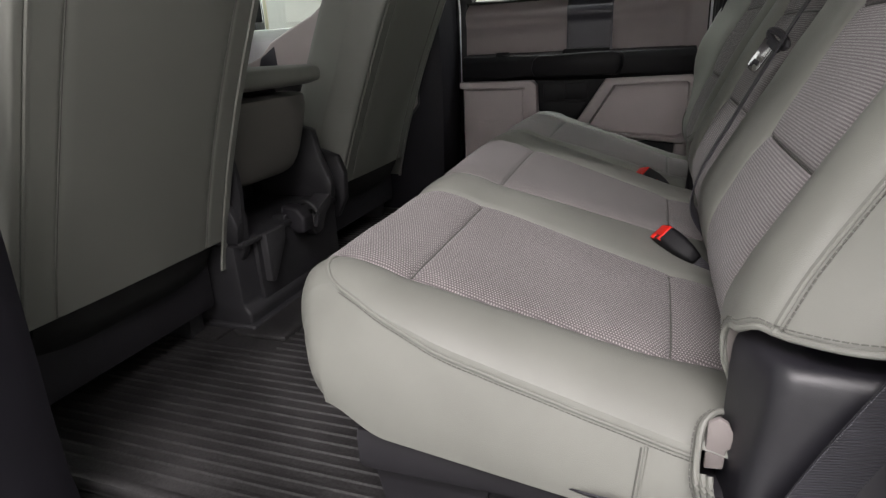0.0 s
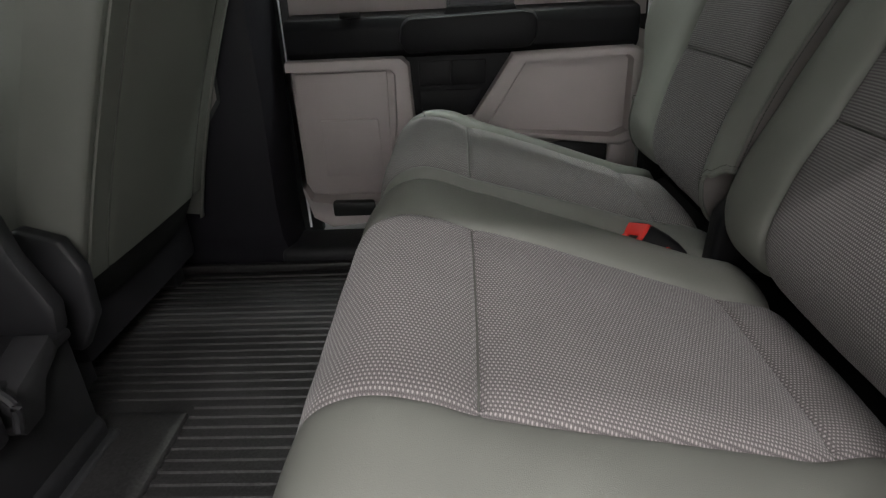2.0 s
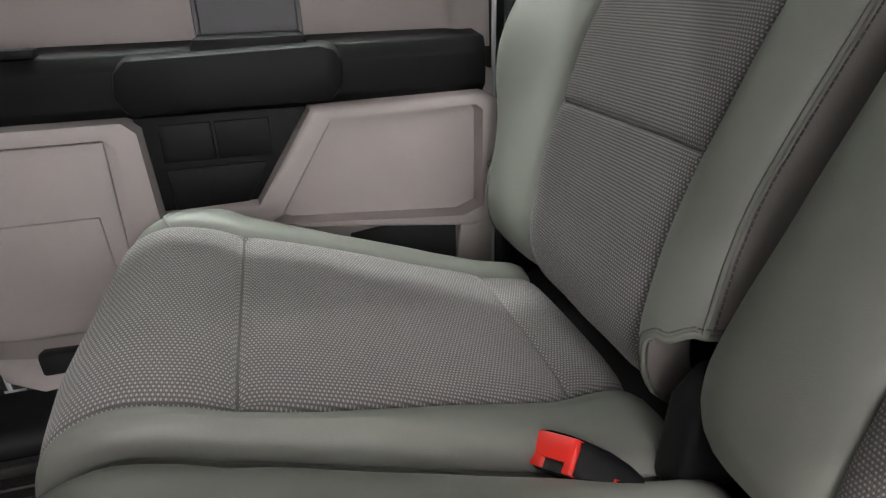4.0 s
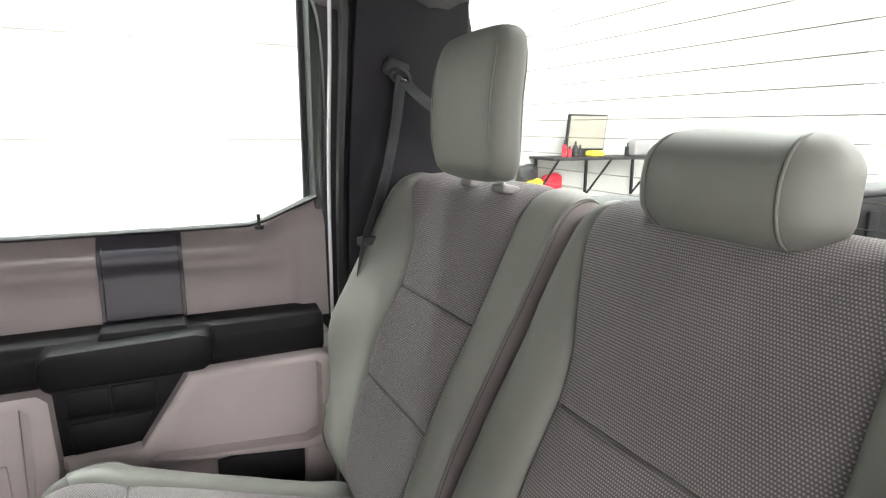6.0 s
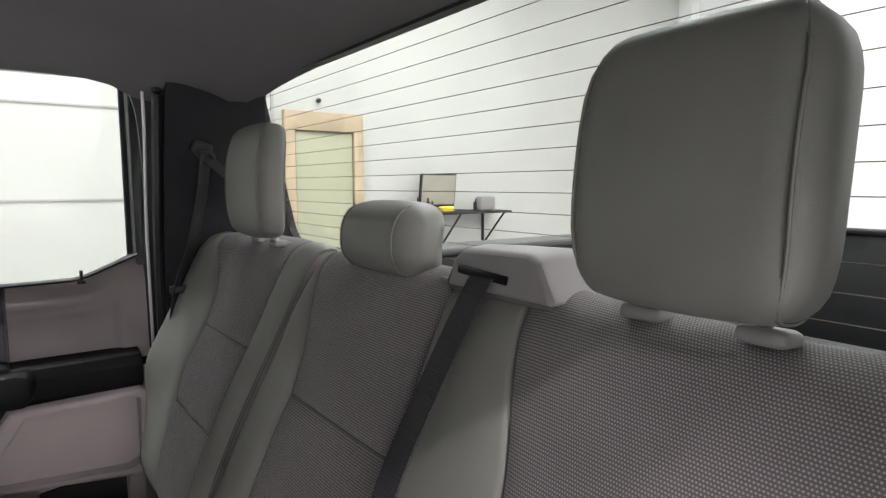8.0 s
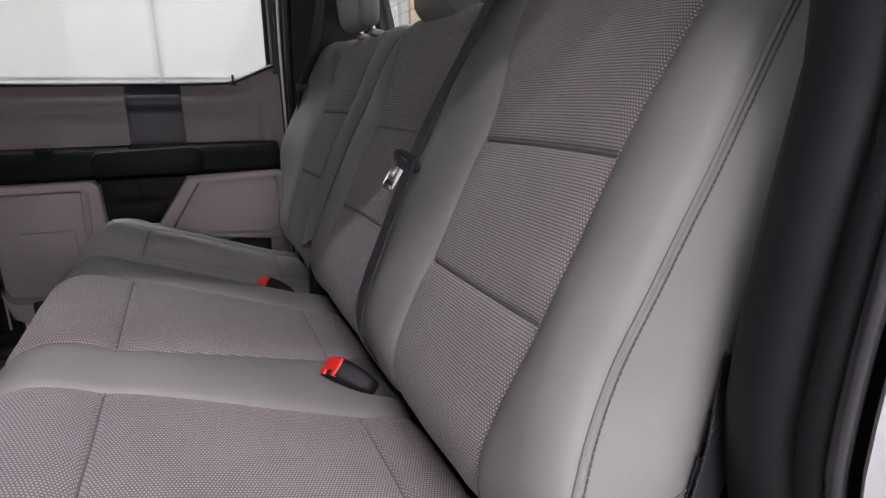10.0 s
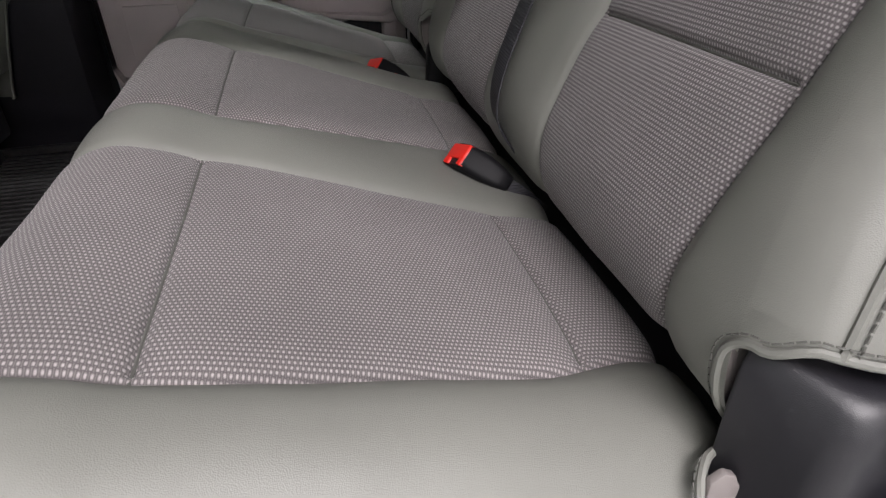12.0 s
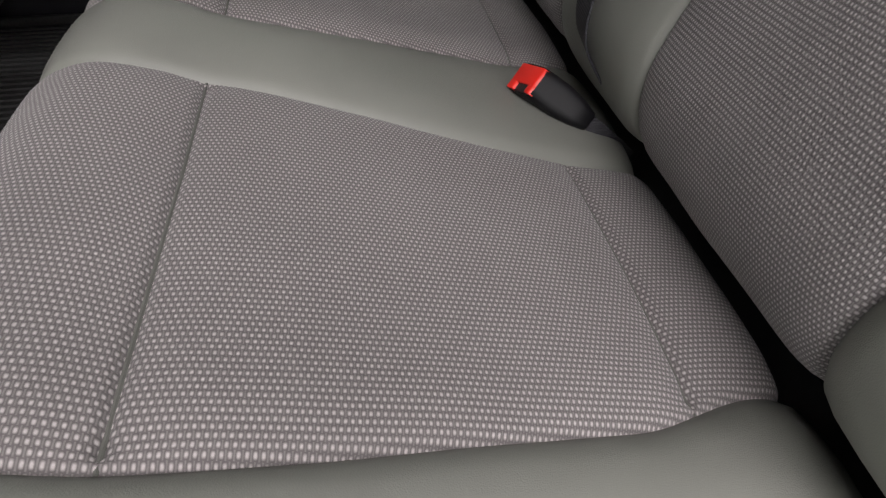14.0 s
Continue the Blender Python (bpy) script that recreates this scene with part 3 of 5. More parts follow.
    part("drain_slot", box(-0.765, -0.655, 1.571, 1.60, 0.188, 0.228, 0.008), RUBBER, d)
    # rear arm panel with a raised rim
    outer = [(-0.318, 0.566), (-0.045, 0.572), (-0.02, 0.56), (-0.02, 0.36), (-0.06, 0.345), (-0.43, 0.39), (-0.55, 0.40), (-0.55, 0.425), (-0.41, 0.428)]
    inner = [(-0.283, 0.541), (-0.06, 0.549), (-0.052, 0.54), (-0.052, 0.385), (-0.085, 0.372), (-0.36, 0.392), (-0.372, 0.396), (-0.372, 0.40), (-0.368, 0.405)]
    bm = bmesh.new()
    rows = [[bm.verts.new((x, y, z)) for x, z in loop] for y, loop in ((1.615, outer), (1.577, [(lerp(a[0], b[0], 0.1), lerp(a[1], b[1], 0.1)) for a, b in zip(outer, inner)]),
                                                                       (1.573, [(lerp(a[0], b[0], 0.3), lerp(a[1], b[1], 0.3)) for a, b in zip(outer, inner)]),
                                                                       (1.574, [(lerp(a[0], b[0], 0.85), lerp(a[1], b[1], 0.85)) for a, b in zip(outer, inner)]), (1.606, inner))]
    for a, b in zip(rows, rows[1:]):
        for k in range(len(a)):
            bm.faces.new((a[k], a[(k + 1) % len(a)], b[(k + 1) % len(a)], b[k]))
    bm.faces.new(rows[-1])
    bmesh.ops.recalc_face_normals(bm, faces=bm.faces[:])
    part("arm_panel", bm, TRIM_GREY, d, sharp=50)
    # raised dark plate: the shade of the hollow put into its colour
    part("shade_plate", prism([(-0.27, 0.16), (-0.27, 0.345), (-0.085, 0.365), (-0.085, 0.16)], "y", 1.62, 1.606, 0.003), BLACK_SOFT, d, "dark plate standing in for shade under the arm panel")
    part("low_strut", prism([(-0.075, 0.37), (-0.04, 0.37), (-0.045, 0.16), (-0.10, 0.16)], "y", 1.62, 1.60, 0.004), TRIM_GREY, d)
    # window frame and sill cap
    part("sill_cap", tube(spline([(-0.83, 1.696, 0.838), (-0.5, 1.696, 0.838), (-0.22, 1.696, 0.840), (-0.15, 1.696, 0.845), (-0.08, 1.696, 0.872), (-0.02, 1.69, 0.897)], 6), 0.012, 10, flat=0.45), RUBBER, d, "black rubber window sill seal")
    knob = part("lock_knob", tube([(-0.150, 1.674, 0.838), (-0.150, 1.674, 0.866)], 0.0042, 10), RUBBER, d, "thin black lock knob")
    part("lock_collar", tube([(-0.150, 1.674, 0.833), (-0.150, 1.674, 0.8405)], 0.010, 14), RUBBER, knob)
    fr = spline([(-0.82, 1.695, 0.84), (-0.82, 1.67, 1.0), (-0.815, 1.635, 1.25), (-0.78, 1.618, 1.335), (-0.72, 1.612, 1.345), (-0.4, 1.608, 1.345), (-0.16, 1.61, 1.343), (-0.055, 1.615, 1.332), (-0.008, 1.632, 1.28), (0.010, 1.66, 1.1), (0.008, 1.69, 0.895)], 6)
    bm = bmesh.new()
    rows = []
    for i, p in enumerate(fr):
        q = (fr[min(i + 1, len(fr) - 1)] - fr[max(i - 1, 0)]).normalized()
        out = Vector((0, 1, 0)).cross(q).normalized()
        if (p - Vector((-0.42, p.y, 1.08))).dot(out) < 0:
            out = -out
        rows.append([bm.verts.new(p + out * a + Vector((0, b, 0))) for a, b in ((-0.012, -0.008), (0.022, -0.012), (0.03, 0.02), (-0.010, 0.02))])
    for a, b in zip(rows, rows[1:]):
        for k in range(4):
            bm.faces.new((a[k], a[(k + 1) % 4], b[(k + 1) % 4], b[k]))
    bmesh.ops.recalc_face_normals(bm, faces=bm.faces[:])
    part("window_frame", bm, RUBBER, d, "black window frame")
    bm = bmesh.new()
    loop = [(-0.82, 0.83)] + [(p.x, p.z) for p in fr] + [(-0.01, 0.83)]
    a = [bm.verts.new((x, lerp(1.70, 1.618, (z - 0.83) / 0.51), z)) for x, z in loop]
    b = [bm.verts.new((v.co.x, v.co.y + 0.004, v.co.z)) for v in a]
    bm.faces.new(a)
    bm.faces.new(b[::-1])
    for k in range(len(a)):
        bm.faces.new((a[k], b[k], b[(k + 1) % len(a)], a[(k + 1) % len(a)]))
    bmesh.ops.recalc_face_normals(bm, faces=bm.faces[:])
    pane = part("pane", bm, GLASS, d, "tinted window pane")
    pane.visible_shadow = False
    return d


far_door()


# ---- rear seat ----
def seat_surface(profile, cuts, rows_at, bump, shift, ends, side_to, notches=(), notch_s=0.0, bare=None, belly=lambda end, t: math.sin(math.pi * t)):
    """A padded cover over a side profile (x, z). cuts: functions of the run s along the profile, giving the y of each panel's edge.
    rows_at: the runs at which cross seams lie. Returns meshes by panel (column of cuts, row between seams), the edge lines and a place finder."""
    line = spline([(x, 0, z) for x, z in profile], 12)
    run = [0.0]
    for a, b in zip(line, line[1:]):
        run.append(run[-1] + (b - a).length)
    total = run[-1]

    def at(s):
        s = clamp(s, 0, total - 1e-6)
        i = max(0, int(np.searchsorted(run, s)) - 1)
        i = min(i, len(line) - 2)
        t = (s - run[i]) / max(1e-9, run[i + 1] - run[i])
        p = line[i].lerp(line[i + 1], t)
        d = (line[min(i + 2, len(line) - 1)] - line[max(i - 1, 0)]).normalized()
        return p, Vector((-d.z, 0, d.x)) if profile[0][0] < profile[-1][0] else Vector((d.z, 0, -d.x))

    srows = set()
    edges = [0.0] + sorted(rows_at) + [total]
    for a, b in zip(edges, edges[1:]):
        n = max(2, int((b - a) / 0.010))
        for k in range(n + 1):
            srows.add(round(lerp(a, b, k / n), 5))
    for e in rows_at:
        for k in (-0.009, -0.006, -0.003, -0.0015, 0.0015, 0.003, 0.006, 0.009):
            srows.add(round(e + k, 5))
    srows = sorted(s for s in srows if 0 <= s <= total)

    def place(s, y):
        p, nrm = at(s)
        q = p + nrm * bump(s, y, p) + shift(p, y)
        return Vector((q.x, y, q.z))

    def columns(s):
        ys, seg = [], []
        c = [f(s) for f in cuts]
        for j, (a, b) in enumerate(zip(c, c[1:])):
            n = max(6, int(abs(cuts[j + 1](0.3) - cuts[j](0.3)) / 0.010))
            for k in range(n):
                t = k / n
                t = t - 0.55 * math.sin(2 * math.pi * t) / (2 * math.pi)
                ys.append(lerp(a, b, t))
                seg.append(j)
        ys.append(c[-1])
        return ys, seg

    panels = {}

    def panel(key):
        if key not in panels:
            bm = bmesh.new()
            panels[key] = (bm, {}, bm.loops.layers.uv.new("metres"))
        return panels[key]

    def quad(key, ids, pts, uvs):
        bm, known, uv = panel(key)
        vs = []
        for i, p in zip(ids, pts):
            if i not in known:
                known[i] = bm.verts.new(p)
            vs.append(known[i])
        if len(set(vs)) < 4:
            return
        f = bm.faces.new(vs)
        for loop, w in zip(f.loops, uvs):
            loop[uv].uv = w

    grid, ygrid, seg = [], [], None
    for s in srows:
        ys, seg = columns(s)
        grid.append([place(s, y) for y in ys])
        ygrid.append(ys)
    for i in range(len(srows) - 1):
        mid = (srows[i] + srows[i + 1]) / 2
        r = sum(mid > e for e in rows_at)
        for j in range(len(seg)):
            ym = (ygrid[i][j] + ygrid[i][j + 1]) / 2
            if mid < notch_s and any(a < ym < b for a, b in notches):
                continue
            quad((seg[j], r), ((i, j), (i, j + 1), (i + 1, j + 1), (i + 1, j)), (grid[i][j], grid[i][j + 1], grid[i + 1][j + 1], grid[i + 1][j]),
                 [(ygrid[a][b], srows[a]) for a, b in ((i, j), (i, j + 1), (i + 1, j + 1), (i + 1, j))])
    # the two ends, drawn in towards the hidden middle with a swelling
    sides = {}
    for end, (j, sgn, swell) in ends.items():
        n = 14
        rowsets = []
        for i in range(len(srows)):
            e, q = grid[i][j], side_to(grid[i][j])
            rowsets.append([Vector((lerp(e.x, q[0], t), e.y + sgn * swell(e, srows[i]) * belly(end, t), lerp(e.z, q[1], t))) for t in np.linspace(0, 1, n)])
        sides[end] = rowsets
        for i in range(len(srows) - 1):
            mid = (srows[i] + srows[i + 1]) / 2
            if mid < notch_s and any(a < grid[i][j].y < b for a, b in notches):
                continue
            if bare and end == "near_end" and bare(grid[i][j]):
                continue
            for k in range(n - 1):
                quad((end, 0), ((i, k), (i + 1, k), (i + 1, k + 1), (i, k + 1)), (rowsets[i][k], rowsets[i + 1][k], rowsets[i + 1][k + 1], rowsets[i][k + 1]),
                     [(srows[i], k * 0.02), (srows[i + 1], k * 0.02), (srows[i + 1], k * 0.02 + 0.02), (srows[i], k * 0.02 + 0.02)])
    for bm, known, uv in panels.values():
        bmesh.ops.recalc_face_normals(bm, faces=bm.faces[:])
    edge_lines = {end: [(s, g[j], row) for s, g, row in zip(srows, grid, sides[end])] for end, (j, sgn, swell) in ends.items()}
    return {k: v[0] for k, v in panels.items()}, edge_lines, place, at, total


def beside(row, far, out):
    """A place on a side panel, far below its edge, lifted out of the surface."""
    d = (row[1] - row[0])
    for a, b in zip(row, row[1:]):
        step = (b - a).length
        if far <= step:
            d = b - a
            p = a.lerp(b, far / max(step, 1e-6))
            break
        far -= step
    else:
        p = row[-1]
    return p + Vector((0, out, 0)) + (Vector((0, 0, 0.0006)) if abs(d.y) > abs(d.z) else Vector((0, 0, 0)))


def run_at(profile, index):
    """The run along a profile's curve up to its given point."""
    line = spline([(x, 0, z) for x, z in profile], 12)[:index * 12 + 1]
    return sum((b - a).length for a, b in zip(line, line[1:]))


def dash_line(pts, every=0.0075, long=0.005, r=0.0011):
    """Single stitches along a line of places, as one mesh."""
    bm = bmesh.new()
    run, nxt = 0.0, 0.0
    for a, b in zip(pts, pts[1:]):
        d = (b - a).length
        if d < 1e-6:
            continue
        while nxt < run + d:
            t = (nxt - run) / d
            p, w = a.lerp(b, t), (b - a).normalized()
            tube([p - w * long / 2, p, p + w * long / 2], r, 5, into=bm)
            nxt += every
        run += d
    return bm


CUSHION = [(-0.455, 0.268), (-0.51, 0.283), (-0.553, 0.320), (-0.572, 0.36), (-0.568, 0.405), (-0.546, 0.438), (-0.505, 0.453), (-0.46, 0.445), (-0.42, 0.430),
           (-0.34, 0.409), (-0.23, 0.377), (-0.105, 0.341), (-0.052, 0.328), (-0.030, 0.318), (-0.018, 0.29)]
S_FRONT, S_REAR = run_at(CUSHION, 8), run_at(CUSHION, 11)
BACK = [(0.015, 0.347), (-0.032, 0.353), (-0.056, 0.385), (-0.059, 0.432), (-0.039, 0.484), (0.004, 0.562), (0.048, 0.643), (0.093, 0.725), (0.14, 0.815), (0.175, 0.885),
        (0.198, 0.925), (0.225, 0.948), (0.262, 0.953), (0.285, 0.93), (0.29, 0.88)]
S_LOW, S_HIGH, S_NOTCH = run_at(BACK, 5), run_at(BACK, 7), run_at(BACK, 3) + 0.026


def between(a, b, s0=S_FRONT, s1=S_REAR):
    return lambda s: lerp(a, b, soft_step(s0 - 0.02, s1 + 0.03, s))


def seam(d, wide=0.0035, deep=0.0055, soft=0.018, dip=0.004):
    return -deep * math.exp(-(d / wide) ** 2) - dip * math.exp(-(d / soft) ** 2)


def crown(y, a, b, h):
    t = clamp((y - a) / (b - a))
    return h * math.sin(math.pi * t) ** 0.8 if 0 < t < 1 else 0.0


def end_roll(d, r, drop):
    if d >= r:
        return 0.0
    t = 1 - clamp(d / r)
    return -drop * (1 - math.sqrt(max(0.0, 1 - t * t)))


def seat_cushion(parent, y0, y1, inserts, near_open, far_open):
    """The bottom cushion of one bench part. inserts: the cloth panels, (near front, near rear, far front, far rear)."""
    s_nose, s_tail = run_at(CUSHION, 6), run_at(CUSHION, 11)

    def tuck(s):
        return 0.068 - 0.027 * soft_step(s_nose - 0.03, s_nose + 0.06, s)

    def y0_at(s):
        return y0 + (tuck(s) if near_open else 0.0)

    def y1_at(s):
        return y1 - (tuck(s) if far_open else 0.0)

    cuts = [y0_at]
    for a, b, c, d in inserts:
        cuts += [lambda s, f=between(a, b): f(s) + 0.024 * soft_step(S_REAR - 0.05, S_REAR + 0.06, s), between(c, d)]
    cuts.append(y1_at)

    def bump(s, y, p):
        r_near = min(0.075, cuts[1](s) - y0_at(s)) if near_open else 0.03
        r_far = min(0.075, y1_at(s) - cuts[-2](s)) if far_open else 0.03
        fall = 0.014 + 0.014 * soft_step(s_nose + 0.03, s_nose + 0.20, s)
        h = (-fall * clamp(1 - (y - y0_at(s)) / r_near) ** 2) if near_open else end_roll(y - y0_at(s), r_near, 0.028)
        h += (-0.30 * fall * clamp(1 - (y1_at(s) - y) / r_far) ** 2) if far_open else end_roll(y1_at(s) - y, r_far, 0.028)
        on_top = soft_step(0.18, 0.30, s)
        for k, f in enumerate(cuts[1:-1]):
            h += seam(y - f(s)) * on_top
        c = [f(s) for f in cuts]
        for k in range(len(c) - 1):
            if c[k] <= y <= c[k + 1]:
                cloth = k % 2 == 1
                h += crown(y, c[k], c[k + 1], 0.004 if cloth else 0.006) * on_top
                if cloth:
                    h += (seam(s - S_FRONT) + seam(s - S_REAR)) * soft_step(0, 0.012, min(y - c[k], c[k + 1] - y))
        h += 0.0015 * noise.noise(Vector((p.x * 14, y * 14, 3.1)))
        return h

    def shift(p, y):
        rn = clamp((y0 + 0.13 - y) / 0.13) ** 2 * (0.060 if near_open else 0.015)
        rf = clamp((y - y1 + 0.13) / 0.13) ** 2 * (0.060 if far_open else 0.015)
        draw = (p.x + 0.36) * -(rn + rf) / 0.212 if p.x < -0.36 else 0.0
        rise = 0.02 * clamp((y - 0.3) / 0.55) * clamp((-0.1 - p.x) / 0.3)
        return Vector((draw, 0, rise))

    panels, lines, place, at, total = seat_surface(CUSHION, cuts, [S_FRONT, S_REAR], bump, shift,
                                                   {"near_end": (0, -1, (lambda e, s: (e.y - y0 - 0.020) * (0.05 + 0.70 * soft_step(0.0, 0.13, s) + 0.25 * soft_step(0.12, 0.36, s))) if near_open else (lambda e, s: 0.004)), "far_end": (-1, 1, (lambda e, s: (y1 - e.y - 0.020) * (0.05 + 0.70 * soft_step(0.0, 0.13, s) + 0.25 * soft_step(0.12, 0.36, s))) if far_open else (lambda e, s: 0.004))},
                                                   lambda e: (clamp(e.x, -0.50, -0.06), min(e.z, lerp(0.222, 0.262, clamp((-0.15 - e.x) / 0.28)) + 0.035 * soft_step(-0.42, -0.50, e.x))), (), 0.0, (lambda e: e.x > -0.090 and e.z < 0.345) if near_open else None,
                                                   lambda end, t: math.sin(math.pi * 0.62 * t) if (near_open if end == "near_end" else far_open) else math.sin(math.pi * t))
    body = None
    for key in sorted(panels, key=str):
        bm = panels[key]
        if isinstance(key[0], str):
            part("side_panel", bm, VINYL, parent)
        elif key[0] % 2:
            part("insert_panel", bm, CLOTH, parent, "grey woven cloth panel")
        else:
            part("bolster", bm, VINYL, parent, "smooth grey vinyl")
    for end, sgn in (("near_end", -1), ("far_end", 1)):
        is_open = (near_open and sgn < 0) or (far_open and sgn > 0)
        kept = [(p, row) for s, p, row in lines[end] if s > s_nose + (0.012 if is_open else -0.02) and (p.x < -0.076 or not is_open)]
        pts = [p for p, row in kept]
        if is_open:
            # the welt leaves the edge at the nose and runs a little way down the side
            first = next(s for s, p, row in lines[end] if s > s_nose + 0.012)
            down = [0.009 * soft_step(0.0, 0.16, s - first) for s, p, row in lines[end] if s > s_nose + 0.012 and p.x < -0.076]
            pts = [beside(row, d, sgn * 0.0008) for (p, row), d in zip(kept, down)]
            # the welt turns round the nose up to the cloth
            edge, cut = (y0_at, cuts[1]) if sgn < 0 else (y1_at, cuts[-2])
            turn = [place(s_nose + ds, lerp(edge(s_nose + ds), cut(s_nose + ds), f)) for ds, f in ((-0.004, 1.0), (-0.010, 0.72), (-0.012, 0.45), (-0.008, 0.2), (0.0, 0.06))]
            part("piping", tube(spline(turn + pts[:1], 4)[:-1] + pts, 0.0024, 8), VINYL, parent)
            part("stitching", dash_line([beside(row, d + 0.0055, sgn * 0.0010) for (p, row), d in zip(kept, down)], 0.0062, 0.0048, 0.0007), THREAD, parent, "row of dark stitches")
        else:
            part("piping", tube([p + Vector((0, sgn * 0.001, 0.0)) for p in pts], 0.0028, 6), VINYL, parent)
    if near_open:
        hem = spline([(-0.050, y0 + 0.068, 0.336), (-0.066, y0 + 0.060, 0.338), (-0.078, y0 + 0.046, 0.330), (-0.082, y0 + 0.030, 0.308), (-0.082, y0 + 0.014, 0.285), (-0.074, y0 + 0.018, 0.255), (-0.064, y0 + 0.024, 0.232)], 5)
        part("hem", tube(hem, 0.0034, 8), VINYL, parent, "stitched vinyl hem")
        part("stitching", dash_line([p + Vector((-0.0062, -0.001, 0.002)) for p in hem], 0.0062, 0.0045, 0.0007), THREAD, parent)
        for k in range(2):
            part("hem", tube([p + Vector((0.006 + 0.006 * k, -0.002 - 0.002 * k, 0.0)) for p in hem[18:]], 0.0036, 6), VINYL, parent, "wrinkled vinyl hem")
        row = min(lines["near_end"], key=lambda e: abs(e[1].x + 0.136) + (0 if e[0] > s_nose else 9))[2]
        part("seam", tube([beside(row, d, -0.0012) + Vector((-0.10 * d, 0, 0)) for d in (0.019, 0.03, 0.04, 0.05, 0.065, 0.08)], 0.0010, 6), THREAD, parent)
        part("piping", tube([beside(row, d, -0.0006) + Vector((0.005 - 0.10 * d, 0, 0)) for d in (0.018, 0.03, 0.04, 0.05, 0.065, 0.08)], 0.0020, 6), VINYL, parent)
    for a, b, c, d in inserts:
        part("seam", tube([place(S_FRONT, y) + Vector((0, 0, 0.0004)) for y in np.linspace(a, c, 20)], 0.0013, 5), THREAD, parent)
        part("seam", tube([place(S_REAR, y) + Vector((0, 0, 0.0004)) for y in np.linspace(b + 0.010, d, 20)], 0.0013, 5), THREAD, parent)
    return place


def seat_back(parent, y0, y1, inserts, near_notch, far_notch, lift=0.0, near_roll=0.03, near_swell=0.012, far_swell=0.012, near_side=None):
    low, high = S_LOW + lift, S_HIGH + lift

    def y0_at(s):
        return y0 + 0.035 * soft_step(0.10, 0.30, s)

    cuts = [y0_at, lambda s: y0_at(s) + 0.048] if near_notch else [y0_at]
    cloths = []
    def along(ys):
        return lambda s: ys[0] + (ys[1] - ys[0]) * soft_step(0.05, low, s) + (ys[2] - ys[1]) * clamp((s - low) / (high - low)) + (ys[3] - ys[2]) * soft_step(high, high + 0.24, s)

    for a, b in inserts:
        cloths.append(len(cuts))
        cuts += [along(a), along(b)]
    if far_notch:
        cuts.append(lambda s: y1 - 0.048)
    cuts.append(lambda s: y1)
    total_guess = run_at(BACK, len(BACK) - 1)

    def bump(s, y, p):
        h = end_roll(y - y0_at(s), 0.055, near_roll) + end_roll(y1 - y, 0.055, 0.03)
        c = [f(s) for f in cuts]
        lo = 1 if near_notch else 0
        hi = len(c) - 1 - (1 if far_notch else 0)
        marks = [c[0]] + [c[k] for n in cloths for k in (n, n + 1)] + [c[-1]]
        for k in marks[1:-1]:
            h += seam(y - k)
        for k in range(len(marks) - 1):
            if marks[k] <= y <= marks[k + 1]:
                cloth = k % 2 == 1
                h += crown(y, marks[k], marks[k + 1], 0.004 if cloth else 0.010) * (0.4 + 0.6 * soft_step(0.08, low, s)) * (1 - 0.85 * soft_step(high + 0.10, high + 0.25, s))
                if cloth:
                    h += (seam(s - low) + seam(s - high)) * soft_step(0, 0.012, min(y - marks[k], marks[k + 1] - y))
        h += 0.0015 * noise.noise(Vector((p.x * 14, y * 14, p.z * 14)))
        return h

    def shift(p, y):
        sag = 0.008 * clamp((0.42 - y) / 0.25) * soft_step(0.80, 0.95, p.z)
        lean = (0.022 * clamp((y - 0.6) / 0.6) + 0.012 * clamp((y - 1.2) / 0.2)) * clamp((p.z - 0.45) / 0.22)
        wing = 0.058 * soft_step(1.43, 1.54, y) * soft_step(0.47, 0.66, p.z)
        return Vector((-lean - wing, 0, 0.006 * clamp((y - 0.6) / 0.6) - sag))

    notches = []
    if near_notch:
        notches.append((y0 - 0.01, y0_at(0) + 0.047))
    if far_notch:
        notches.append((y1 - 0.048, y1 + 0.01))
    panels, lines, place, at, total = seat_surface(BACK, cuts, [S_NOTCH, low, high], bump, shift, {"near_end": (0, -1, lambda e, s: near_swell * (0.55 + 0.45 * soft_step(0.1, 0.3, s))), "far_end": (-1, 1, lambda e, s: far_swell)},
                                                   lambda e: (lerp(0.105, 0.285, clamp((e.z - 0.42) / 0.48)), clamp(e.z, 0.458, 0.90)), notches, S_NOTCH)
    done = {}
    for key in sorted(panels, key=str):
        bm = panels[key]
        if isinstance(key[0], str):
            part("side_panel", bm, near_side if near_side and key[0] == "near_end" else VINYL, parent)
        elif key[0] in cloths:
            if key[1] == 1:
                continue
            if key[1] == 0:
                merge(bm, panels[(key[0], 1)])
                bmesh.ops.remove_doubles(bm, verts=bm.verts, dist=1e-5)
            part("insert_panel", bm, CLOTH_BACK, parent, "grey woven cloth panel")
        else:
            done.setdefault(key[0], []).append(bm)
    for col, bms in done.items():
        for b in bms[1:]:
            merge(bms[0], b)
        bmesh.ops.remove_doubles(bms[0], verts=bms[0].verts, dist=1e-5)
        part("bolster", bms[0], VINYL, parent, "smooth grey vinyl")
